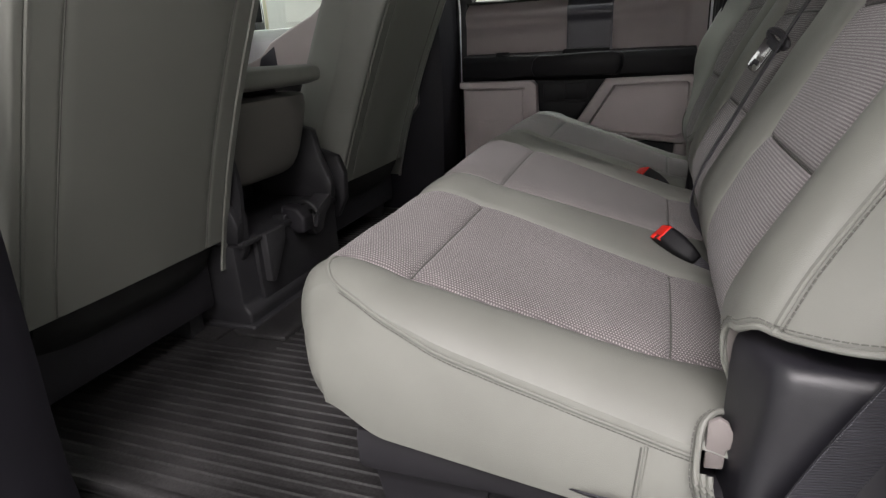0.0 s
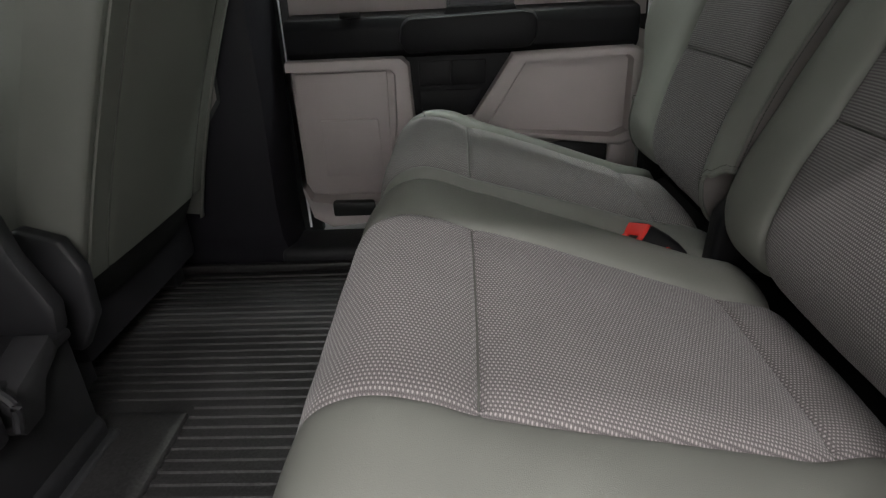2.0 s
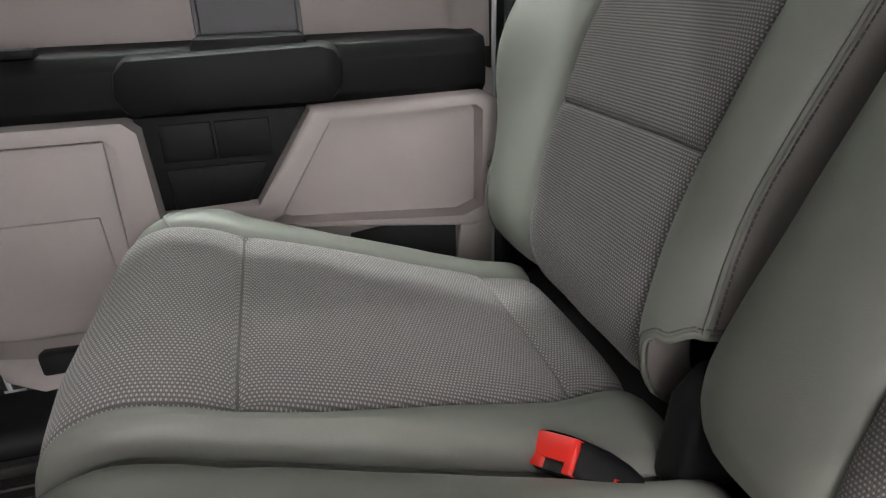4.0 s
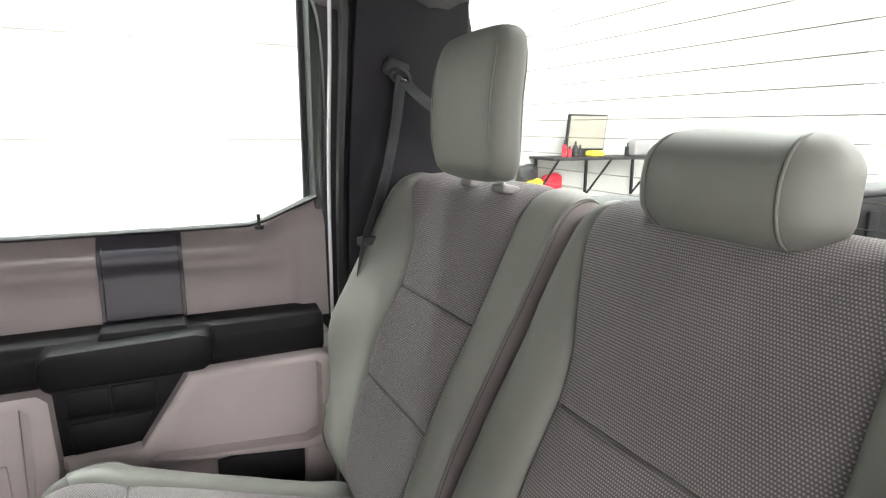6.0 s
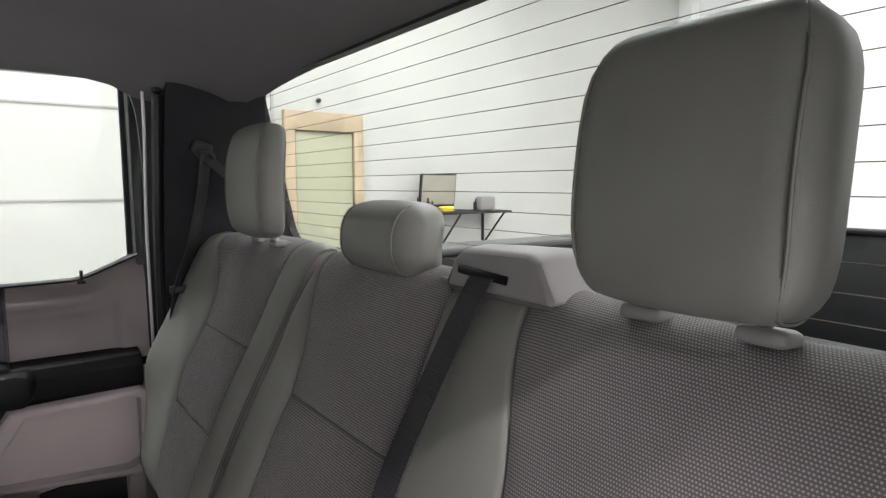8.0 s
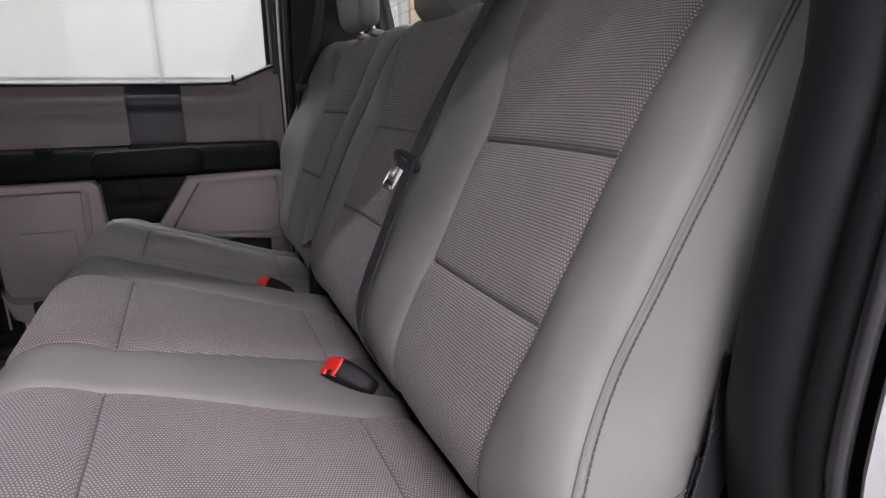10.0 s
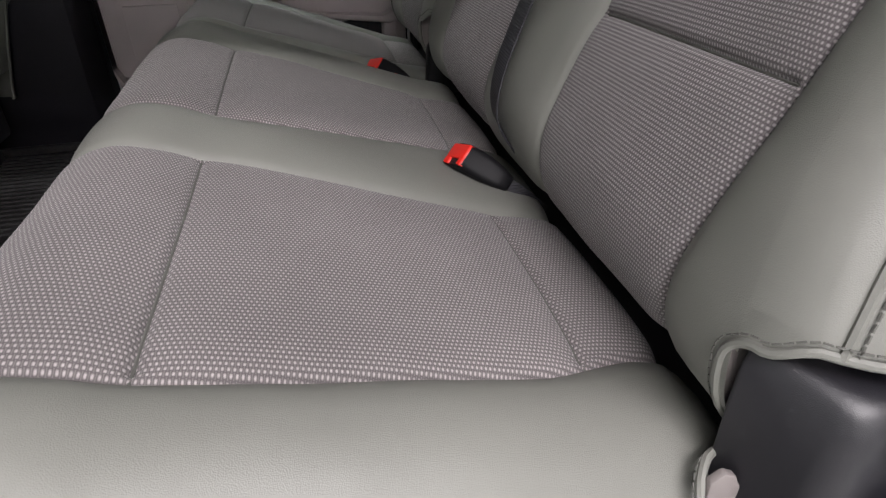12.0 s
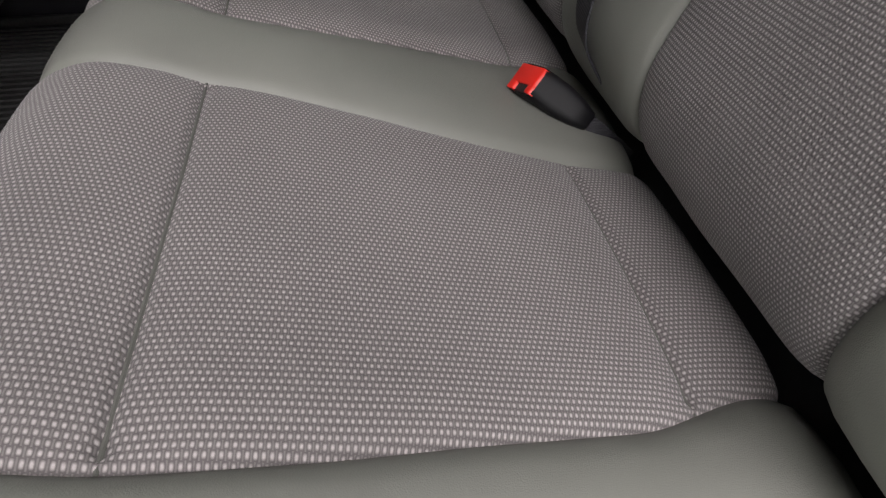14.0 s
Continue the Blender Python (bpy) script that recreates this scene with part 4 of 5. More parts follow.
    for end, sgn, notch in (("near_end", -1, near_notch), ("far_end", 1, far_notch)):
        kept = [(p, row) for s, p, row in lines[end] if s >= (S_NOTCH if notch else 0.05)]
        pts = [p for p, row in kept]
        part("piping", tube([p + Vector((-0.001, sgn * 0.001, 0)) for p in pts], 0.0030, 6, up=Vector((0, 1, 0))), VINYL, parent)
        part("stitching", dash_line([beside(row, 0.0065, sgn * 0.0014) + Vector((-0.0008, 0, 0)) for p, row in kept], 0.0066, 0.0052, 0.0009), THREAD, parent, "row of dark stitches")
        if notch:
            # rounded corner of the cut-out over the hinge, its welt and lining
            yn = y0_at(S_NOTCH) + 0.048 if sgn < 0 else y1 - 0.048
            r = 0.022
            dip = 0.020 if sgn < 0 else 0.0
            arc = [(S_NOTCH - dip - r + r * math.sin(w), yn + sgn * (r - r * math.cos(w))) for w in np.linspace(0, math.pi / 2, 9)]
            hem_line = [(lerp(S_NOTCH - dip, S_NOTCH, t * t * (3 - 2 * t)), lerp(yn + sgn * r, kept[0][0].y, t)) for t in np.linspace(0, 1, 6)]
            bm = bmesh.new()
            fan = [bm.verts.new(place(s, y)) for s, y in arc]
            knee = [bm.verts.new(place(lerp(s, max(s, S_NOTCH + 0.001), 1.0), y) if k > 4 else place(s, yn - sgn * 0.001)) for k, (s, y) in enumerate(arc)]
            for k in range(8):
                if k == 4:
                    tip = bm.verts.new(place(S_NOTCH + 0.001, yn - sgn * 0.001))
                    bm.faces.new((fan[4], fan[5], knee[5], tip))
                    bm.faces.new((fan[4], tip, knee[4]))
                else:
                    bm.faces.new((fan[k], fan[k + 1], knee[k + 1], knee[k]))
            if dip:
                lip = [fan[-1]] + [bm.verts.new(place(s, y)) for s, y in hem_line[1:]]
                lip_top = [knee[-1]] + [bm.verts.new(place(S_NOTCH + 0.001, y)) for s, y in hem_line[1:]]
                for k in range(5):
                    bm.faces.new((lip[k], lip[k + 1], lip_top[k + 1], lip_top[k]))
            bmesh.ops.recalc_face_normals(bm, faces=bm.faces[:])
            part("bolster", bm, VINYL, parent, "smooth grey vinyl")
            edge = [place(s, yn) for s in np.linspace(0.05, S_NOTCH - dip - r, 6)] + [place(s, y) for s, y in arc[1:]] + [place(s, y) for s, y in hem_line[1:]]
            edge += [p + Vector((0, sgn * 0.001, -0.001)) for p in kept[0][1][1:]]
            part("piping", tube(edge, 0.0034, 8, up=Vector((0.3, 1, 0.2)).normalized()), VINYL, parent)
            part("stitching", dash_line([p + Vector((-0.003, -sgn * 0.005 if k < 8 else sgn * 0.001, 0.0085 if k >= 8 else 0.003)) for k, p in enumerate(edge[2:-3])], 0.0064, 0.005, 0.0007), THREAD, parent)
            bm = bmesh.new()
            rows = []
            for dx, dz in ((0.0, 0.0), (0.02, 0.002), (0.05, 0.0)):
                rows.append([bm.verts.new(p + Vector((dx, 0.0, dz))) for p in edge[:19]])
            for p, q in zip(rows, rows[1:]):
                for k in range(len(p) - 1):
                    bm.faces.new((p[k], p[k + 1], q[k + 1], q[k]))
            bmesh.ops.recalc_face_normals(bm, faces=bm.faces[:])
            part("notch_lining", bm, TAUPE, parent)
    for (a, b) in inserts:
        for s in (low, high):
            part("seam", tube([place(s, y) + Vector((-0.0003, 0, 0.0002)) for y in np.linspace(along(a)(s), along(b)(s), 20)], 0.0013, 5), THREAD, parent)
    return place


def headrest(parent, y, x, z, w, h, t, lean, tall):
    """A padded headrest with seams along both cheeks, two chrome posts and their sleeves."""
    m = Matrix.Translation((x, y, z)) @ Matrix.Rotation(radians(lean), 4, "Y")

    def taper(zz):
        k = clamp((abs(zz) / (h / 2) - 0.45) / 0.55)
        return 1 - ((0.20 if zz > 0 else 0.13) if tall else 0.06) * k ** 2.2

    def form(q):
        if not tall:
            k = clamp((abs(q.y) / (w / 2) - 0.55) / 0.45)
            q = Vector((q.x * (1 - 0.30 * k ** 2), q.y * 1.03, q.z * (1 - 0.16 * k ** 2)))
        return Vector((q.x + 0.012 * (q.z / (h / 2)) ** 2, q.y * taper(q.z), q.z))

    pad = part("headrest", cushion_block((t / 2, w / 2, h / 2), min(t, h) * (0.36 if tall else 0.38), 14, 0.006, m, form), VINYL, parent, "padded grey vinyl headrest")
    for sgn in (-1, 1):
        yy = sgn * (w / 2 - (0.012 if tall else 0.030))
        loop = []
        for k in range(40):
            a = 2 * math.pi * k / 40
            c, s = math.cos(a), math.sin(a)
            n = 3.6 if tall else 3.3
            rr = (abs(c) ** n + abs(s) ** n) ** (-1 / n)
            zz = s * rr * (h / 2 - 0.0008) * (1 if tall else 0.99)
            f = taper(zz)
            loop.append(m @ Vector((c * rr * (t / 2 + (0.0008 if tall else 0.0022)) + 0.012 * (zz / (h / 2)) ** 2, yy * f, zz)))
        part("piping", tube(loop, 0.0016, 6, True, up=Vector((0, 1, 0))), VINYL, pad)
        part("seam", tube([p + Vector((0, -sgn * 0.0026, 0)) for p in loop], 0.0008, 5, True, up=Vector((0, 1, 0))), THREAD, pad)
    for sgn in (-1, 1):
        foot = m @ Vector((0.020, sgn * 0.058, -h / 2 + 0.02))
        low = Vector((foot.x + 0.018, foot.y, 0.945))
        part("post", tube([foot, low], 0.006, 12), CHROME, pad, "chrome post")
        part("post_sleeve", cushion_block((0.018, 0.022, 0.008), 0.007, 4, 0, Matrix.Translation((low.x, low.y, 0.951 if tall else 0.946)) @ Matrix.Rotation(radians(8), 4, "Y")), GUIDE_GREY, pad, "grey plastic sleeve")
    return pad


def rear_seats():
    wide = thing("rear_bench_seat", (-0.25, 0.46, 0.09), "grey vinyl and cloth double rear seat of a split bench", "car seat", "split rear bench")
    part("cushion_pan", prism([(-0.47, 0.20), (-0.47, 0.26), (-0.05, 0.26), (0.02, 0.30), (0.05, 0.20)], "y", -0.02, 1.00, 0.01), BLACK_SOFT, wide, "dark plastic seat pan")
    seat_cushion(wide, -0.052, 1.016, [(0.075, 0.102, 0.420, 0.388), (0.549, 0.589, 0.882, 0.881)], True, False)
    seat_back(wide, -0.034, 1.024, [((0.105, 0.098, 0.102, 0.080), (0.372, 0.385, 0.396, 0.462)), ((0.602, 0.598, 0.598, 0.610), (0.880, 0.895, 0.906, 0.985))], True, False, 0.0, 0.02, 0.045, 0.006)
    part("back_shell", prism([(0.07, 0.40), (0.31, 0.86), (0.315, 0.93), (0.285, 0.94), (0.20, 0.86), (0.03, 0.44)], "y", -0.02, 1.02, 0.006), BLACK_SOFT, wide)
    headrest(wide, 0.2545, 0.203, 1.092, 0.220, 0.245, 0.074, 7, True)
    headrest(wide, 0.797, 0.221, 0.990, 0.226, 0.114, 0.088, 5, False)
    # small front leg bracket
    part("leg", prism([(-0.475, 0.20), (-0.30, 0.20), (-0.33, 0.085), (-0.45, 0.085)], "y", 0.02, 0.06, 0.006), BLACK_SOFT, wide)
    part("leg", prism([(-0.475, 0.20), (-0.30, 0.20), (-0.33, 0.085), (-0.45, 0.085)], "y", 0.88, 0.92, 0.006), BLACK_SOFT, wide)
    narrow = thing("rear_bench_seat", (-0.25, 1.25, 0.09), "grey vinyl and cloth single rear seat of a split bench", "car seat", "split rear bench")
    part("cushion_pan", prism([(-0.47, 0.20), (-0.47, 0.26), (-0.05, 0.26), (0.02, 0.30), (0.05, 0.20)], "y", 1.05, 1.49, 0.01), BLACK_SOFT, narrow, "dark plastic seat pan")
    seat_cushion(narrow, 1.034, 1.515, [(1.064, 1.117, 1.416, 1.414)], False, True)
    seat_back(narrow, 1.020, 1.555, [((1.095, 1.125, 1.131, 1.140), (1.355, 1.398, 1.410, 1.500))], True, True, 0.024, 0.010, 0.020, 0.03, TAUPE)
    part("back_shell", prism([(0.06, 0.40), (0.29, 0.86), (0.305, 0.93), (0.275, 0.94), (0.18, 0.86), (0.02, 0.44)], "y", 1.05, 1.52, 0.006), BLACK_SOFT, narrow)
    headrest(narrow, 1.264, 0.154, 1.086, 0.240, 0.236, 0.056, 3, True)
    part("leg", prism([(-0.475, 0.20), (-0.30, 0.20), (-0.33, 0.085), (-0.45, 0.085)], "y", 1.40, 1.44, 0.006), BLACK_SOFT, narrow)


rear_seats()


# ---- belts, buckles, brackets ----
def buckle(tip, axis, facing, label):
    """A belt buckle on its stalk: black shell with a slanted mouth and a red push button. axis: from the mouth to the stalk; facing: the side of the button's slant."""
    b = thing("seatbelt_buckle", tip, label, "seatbelt buckle", "belt buckles")
    a = Vector(axis).normalized()
    f = Vector(facing)
    f = (f - a * f.dot(a)).normalized()
    w = a.cross(f)
    m = Matrix(((a.x, w.x, f.x, tip[0]), (a.y, w.y, f.y, tip[1]), (a.z, w.z, f.z, tip[2]), (0, 0, 0, 1)))

    def slant(bm):
        for v in bm.verts:
            v.co.x += 0.85 * v.co.z * clamp(1 - v.co.x / 0.05)
        bmesh.ops.transform(bm, matrix=m, verts=bm.verts)
        return bm

    bm = bmesh.new()
    rows = []
    for x, hw, hz in ((0.003, 0.0155, 0.0145), (0.0, 0.0175, 0.0160), (0.010, 0.0180, 0.0165), (0.040, 0.0180, 0.0160), (0.062, 0.0150, 0.0135), (0.078, 0.0105, 0.0095), (0.080, 0.008, 0.007)):
        ring = []
        for k in range(28):
            c, q = math.cos(2 * math.pi * k / 28), math.sin(2 * math.pi * k / 28)
            rr = (abs(c) ** 5 + abs(q) ** 5) ** (-0.2)
            ring.append(bm.verts.new((x, c * rr * hw, q * rr * hz)))
        rows.append(ring)
    for p, q in zip(rows, rows[1:]):
        for k in range(28):
            bm.faces.new((p[k], p[(k + 1) % 28], q[(k + 1) % 28], q[k]))
    bm.faces.new(rows[0])
    bm.faces.new(rows[-1])
    bmesh.ops.recalc_face_normals(bm, faces=bm.faces[:])
    part("shell", slant(bm), HINGE_BLACK, b, "black plastic shell")
    bm = bmesh.new()
    box(-0.0030, 0.006, -0.0155, 0.0062, -0.0145, 0.0145, 0.0015, into=bm)
    box(-0.0030, 0.006, 0.005, 0.0155, -0.0145, -0.0068, 0.0012, into=bm)
    box(-0.0030, 0.006, 0.005, 0.0155, 0.0090, 0.0145, 0.0012, into=bm)
    part("push_button", slant(bm), RED, b, "red push button")
    part("slot", slant(box(0.0005, 0.005, 0.006, 0.0155, -0.007, 0.009, 0.0005)), RUBBER, b)
    part("stalk", ribbon([m @ Vector(p) for p in ((0.072, 0, 0), (0.090, 0, -0.002), (0.110, 0, -0.008), (0.135, 0, -0.022))], w, 0.018, 0.005), BELT, b, "black webbing stalk")
    return b


buckle((-0.122, 0.490, 0.374), (0.73, -0.54, -0.41), (-0.11, -0.75, 0.60), "black seatbelt buckle with a red button lying on the seat")
buckle((-0.172, 1.030, 0.366), (0.80, -0.35, -0.42), (-0.75, 0.05, 0.66), "black seatbelt buckle with a red button in the bench gap")
buckle((-0.150, 1.006, 0.340), (0.80, -0.35, -0.42), (-0.75, 0.05, 0.66), "black seatbelt buckle with a red button deep in the bench gap")


def middle_belt():
    g = thing("belt_guide", (0.24, 0.49, 0.94), "grey plastic shoulder belt guide on the seat top", "belt guide")
    out = [(0.606, 0.942), (0.600, 0.980), (0.586, 0.992), (0.462, 0.996), (0.442, 0.988), (0.408, 0.942)]
    bm = bmesh.new()
    rows = []
    for x, sc, dz in ((0.196, 0.97, -0.004), (0.200, 1.0, 0.0), (0.235, 1.0, 0.004), (0.30, 0.97, 0.0), (0.325, 0.9, -0.012)):
        rows.append([bm.verts.new((x + (z - 0.945) * 0.25, 0.495 + (y - 0.495) * sc, 0.945 + (z - 0.945) * sc + (dz if z > 0.95 else 0))) for y, z in out])
    for p, q in zip(rows, rows[1:]):
        for k in range(len(p)):
            bm.faces.new((p[k], p[(k + 1) % len(p)], q[(k + 1) % len(p)], q[k]))
    bm.faces.new(rows[0])
    bm.faces.new(rows[-1])
    bmesh.ops.recalc_face_normals(bm, faces=bm.faces[:])
    bmesh.ops.bevel(bm, geom=[e for e in bm.edges if e.calc_face_angle(0) > 0.5], offset=0.007, segments=3, profile=0.5, affect="EDGES")
    part("cover", bm, GUIDE_GREY, g, sharp=60)
    slot = box(0.1975, 0.214, 0.486, 0.582, 0.958, 0.969, 0.002)
    bmesh.ops.rotate(slot, verts=slot.verts, cent=(0.205, 0.534, 0.963), matrix=Matrix.Rotation(radians(3), 3, "X"))
    part("slot", slot, HINGE_BLACK, g, "black belt slot")
    part("base_rim", box(0.200, 0.305, 0.420, 0.603, 0.936, 0.947, 0.004), REST_TAUPE, g, "dark rim round the guide's foot")
    part("skirt", cushion_block((0.045, 0.034, 0.005), 0.004, 6, 0, Matrix.Translation((0.245, 0.592, 0.946))), VINYL, g)
    b = thing("seatbelt", (0.06, 0.52, 0.4), "black webbing shoulder belt hanging over the seat back", "seatbelt")
    path = spline([(0.225, 0.532, 0.966), (0.200, 0.532, 0.962), (0.172, 0.535, 0.92), (0.125, 0.537, 0.84), (0.066, 0.532, 0.745), (0.016, 0.522, 0.650), (-0.027, 0.508, 0.565), (-0.068, 0.486, 0.485), (-0.078, 0.474, 0.43), (-0.055, 0.468, 0.385)], 7)
    part("webbing", ribbon(path, Vector((0.12, 1, 0.1)), 0.047, 0.0022), BELT, b)
    # tongue: a ring bar that the belt runs through and the bright metal plate
    m = Matrix.Translation((0.028, 0.535, 0.684)) @ Matrix.Rotation(radians(28), 4, "Y") @ Matrix.Rotation(radians(14), 4, "X")
    bm = bmesh.new()
    loop = [(0.0, 0.027 * math.cos(a), 0.0075 * math.sin(a)) for a in (2 * math.pi * k / 24 for k in range(24))]
    tube(loop, 0.0058, 8, True, bm, up=Vector((1, 0, 0)))
    bmesh.ops.transform(bm, matrix=m @ Matrix.Rotation(radians(28), 4, "Z"), verts=bm.verts)
    tongue = part("tongue", bm, BLACK, b, "black tongue grip")
    bm = prism([(-0.012, -0.008), (0.012, -0.008), (0.0105, -0.052), (0.006, -0.058), (-0.006, -0.058), (-0.0105, -0.052)], "x", -0.0015, 0.0015, 0.0005)
    bmesh.ops.transform(bm, matrix=m @ Matrix.Translation((-0.006, 0.006, 0)) @ Matrix.Rotation(radians(-4), 4, "X") @ Matrix.Rotation(radians(48), 4, "Z"), verts=bm.verts)
    part("tongue_plate", bm, CHROME, tongue, "bright metal latch plate")
    bm = box(-0.0022, 0.0022, -0.006, 0.006, -0.048, -0.040, 0.001)
    bmesh.ops.transform(bm, matrix=m @ Matrix.Translation((-0.006, 0.006, 0)) @ Matrix.Rotation(radians(-4), 4, "X") @ Matrix.Rotation(radians(48), 4, "Z"), verts=bm.verts)
    part("latch_hole", bm, RUBBER, tongue)
    part("grip_pad", cushion_block((0.004, 0.022, 0.006), 0.0035, 4, 0, m @ Matrix.Rotation(radians(28), 4, "Z") @ Matrix.Translation((-0.002, 0, -0.010))), BLACK, tongue)


middle_belt()


def far_belt():
    b = thing("seatbelt", (0.1, 1.53, 0.5), "black outer shoulder belt hanging from its pillar loop", "seatbelt")
    bm = tube([(0.118 + 0.020 * math.cos(a), 1.512, 1.150 + 0.013 * math.sin(a) - 0.25 * 0.02 * math.cos(a)) for a in (2 * math.pi * k / 20 for k in range(20))], 0.005, 8, True, up=Vector((0, 1, 0)))
    part("pillar_loop", bm, BLACK, b, "black belt loop")
    # added chrome sliver in place of the highlight on the loop cover
    part("loop_highlight", tube([(0.104, 1.507, 1.150), (0.128, 1.507, 1.142)], 0.0028, 8), CHROME, b, "chrome sliver standing in for a highlight")
    part("loop_cover", cushion_block((0.026, 0.010, 0.018), 0.009, 5, 0, Matrix.Translation((0.112, 1.522, 1.166)) @ Matrix.Rotation(radians(20), 4, "Y")), BLACK, b)
    part("webbing", ribbon(spline([(0.118, 1.508, 1.150), (0.105, 1.510, 1.05), (0.078, 1.512, 0.93), (0.045, 1.514, 0.83), (0.03, 1.520, 0.72), (0.03, 1.54, 0.6), (0.04, 1.55, 0.4), (0.04, 1.55, 0.15)], 6), Vector((0.75, 0.7, 0)), 0.046, 0.0022), BELT, b)
    part("webbing", ribbon(spline([(0.120, 1.510, 1.146), (0.150, 1.500, 1.115), (0.190, 1.490, 1.082), (0.24, 1.50, 1.04)], 6), Vector((0.4, 0.5, 0.8)), 0.030, 0.0022), BELT, b)
    part("latch_clip", cushion_block((0.022, 0.007, 0.010), 0.005, 4, 0, Matrix.Translation((0.042, 1.508, 0.822))), BLACK, b)
    part("latch_clip", cushion_block((0.012, 0.007, 0.014), 0.005, 4, 0, Matrix.Translation((0.018, 1.56, 0.672))), BLACK, b)


far_belt()


def near_belt():
    b = thing("seatbelt", (0.05, -0.08, 0.1), "black outer lap belt running down beside the seat", "seatbelt")
    path = spline([(0.150, -0.020, 0.64), (0.112, -0.042, 0.55), (0.090, -0.056, 0.495), (0.070, -0.060, 0.44), (0.048, -0.062, 0.395), (0.020, -0.064, 0.335), (-0.014, -0.068, 0.25), (-0.045, -0.074, 0.15)], 8)
    part("webbing", ribbon(path, Vector((0.90, 0.22, -0.37)), 0.046, 0.0024), BELT, b)
    part("webbing", ribbon([p + Vector((0.004, 0.004, 0.003)) for p in path[18:]], Vector((0.90, 0.05, -0.40)), 0.044, 0.0022), BELT, b)


near_belt()


def seat_strap():
    s = thing("pull_strap", (-0.17, -0.02, 0.235), "black webbing pull strap under the rear cushion edge", "pull strap")
    part("webbing", ribbon(spline([(-0.215, -0.012, 0.222), (-0.20, -0.026, 0.235), (-0.175, -0.032, 0.238), (-0.15, -0.03, 0.236), (-0.135, -0.014, 0.225)], 6), Vector((0, -0.6, 0.8)), 0.022, 0.002), BELT, s)


seat_strap()


def rounded(pts, radii, n=6):
    """An outline with each corner turned into an arc."""
    out = []
    for i, (p, r) in enumerate(zip(pts, radii)):
        p, a, b = Vector(p), Vector(pts[i - 1]), Vector(pts[(i + 1) % len(pts)])
        u, v = p + (a - p).normalized() * r, p + (b - p).normalized() * r
        out += [(1 - t) ** 2 * u + 2 * t * (1 - t) * p + t * t * v for t in np.linspace(0, 1, n)]
    return out


def side_bracket():
    b = thing("seat_hinge_cover", (0.02, -0.02, 0.09), "black satin plastic hinge cover beside the rear seat", "hinge cover", "seat hinge covers")
    bm = bmesh.new()
    rows = []
    for z, inset in ((0.09, 0.0), (0.20, 0.0), (0.26, 0.0), (0.30, 0.0), (0.345, 0.0), (0.38, 0.0), (0.402, 0.001), (0.412, 0.0035), (0.419, 0.008), (0.422, 0.015), (0.423, 0.024)):
        ridge = float(np.interp(z, (0.09, 0.26, 0.345, 0.42), (-0.056, -0.046, -0.034, -0.027)))
        loop = rounded([(-0.060 + inset, 0.014), (ridge + inset * 0.7, -0.052 + inset), (0.095 - inset, -0.056 + inset), (0.10 - inset, 0.014)], (0.004, 0.016, 0.02, 0.004))
        rows.append([bm.verts.new((p[0], p[1], z + 0.20 * max(0.0, p[1] + 0.05) * soft_step(0.34, 0.41, z))) for p in loop])
    for p, q in zip(rows, rows[1:]):
        for k in range(len(p)):
            bm.faces.new((p[k], p[(k + 1) % len(p)], q[(k + 1) % len(p)], q[k]))
    bm.faces.new(rows[-1])
    bmesh.ops.recalc_face_normals(bm, faces=bm.faces[:])
    part("cover", bm, COVER_BLACK, b, sharp=60)
    part("lower_cap", prism([(-0.035, -0.058), (0.06, -0.062), (0.06, -0.030), (-0.03, -0.030)], "z", 0.10, 0.235, 0.006, 3), COVER_BLACK, b, "black plastic lower cap")


side_bracket()
bk = thing("seat_hinge_cover", (0.02, 1.02, 0.09), "black plastic hinge post between the bench parts", "hinge cover", "seat hinge covers")
part("cover", prism([(-0.065, 0.30), (-0.06, 0.395), (-0.035, 0.425), (0.05, 0.43), (0.08, 0.30)], "y", 1.003, 1.043, 0.010, 3), HINGE_BLACK, bk)
# pale trim clip at the back corner of the cushion
tab = thing("trim_clip", (-0.06, -0.01, 0.33), "pale grey plastic trim clip at the cushion corner", "trim clip")
part("clip", prism([(-0.074, 0.282), (-0.074, 0.336), (-0.064, 0.343), (-0.055, 0.338), (-0.052, 0.330), (-0.047, 0.326), (-0.050, 0.310), (-0.055, 0.306), (-0.056, 0.284)], "y", -0.010, -0.003, 0.002), TAUPE, tab)

solid("underseat_box", box(-0.43, 0.05, 0.03, 1.46, 0.076, 0.235, 0.015, 2), BLACK_SOFT, "charcoal plastic box under the rear seat", "storage box")


# ---- rubber floor mat ----
def floor_mat():
    mt = thing("floor_mat", (-0.9, 0.75, 0.076), "black ribbed rubber floor mat, slightly dusty", "floor mat")
    bm = box(-1.36, -0.42, -0.055, 1.50, 0.077, 0.086, 0.003)
    part("sheet", bm, MAT_RUBBER, mt)
    # moulded rim
    bm = bmesh.new()
    for x0, x1, y0, y1 in ((-1.36, -0.42, -0.055, -0.035), (-1.36, -0.42, 1.48, 1.50), (-1.36, -1.34, -0.04, 1.49)):
        box(x0, x1, y0, y1, 0.08, 0.105, 0.006, 2, bm)
    part("rim", bm, MAT_RUBBER, mt)
    for k in range(62):
        y = 0.005 + k * 0.0238
        x0, x1 = (-1.24, -0.46)
        if 0.40 < y < 1.0:
            x0 = -0.90
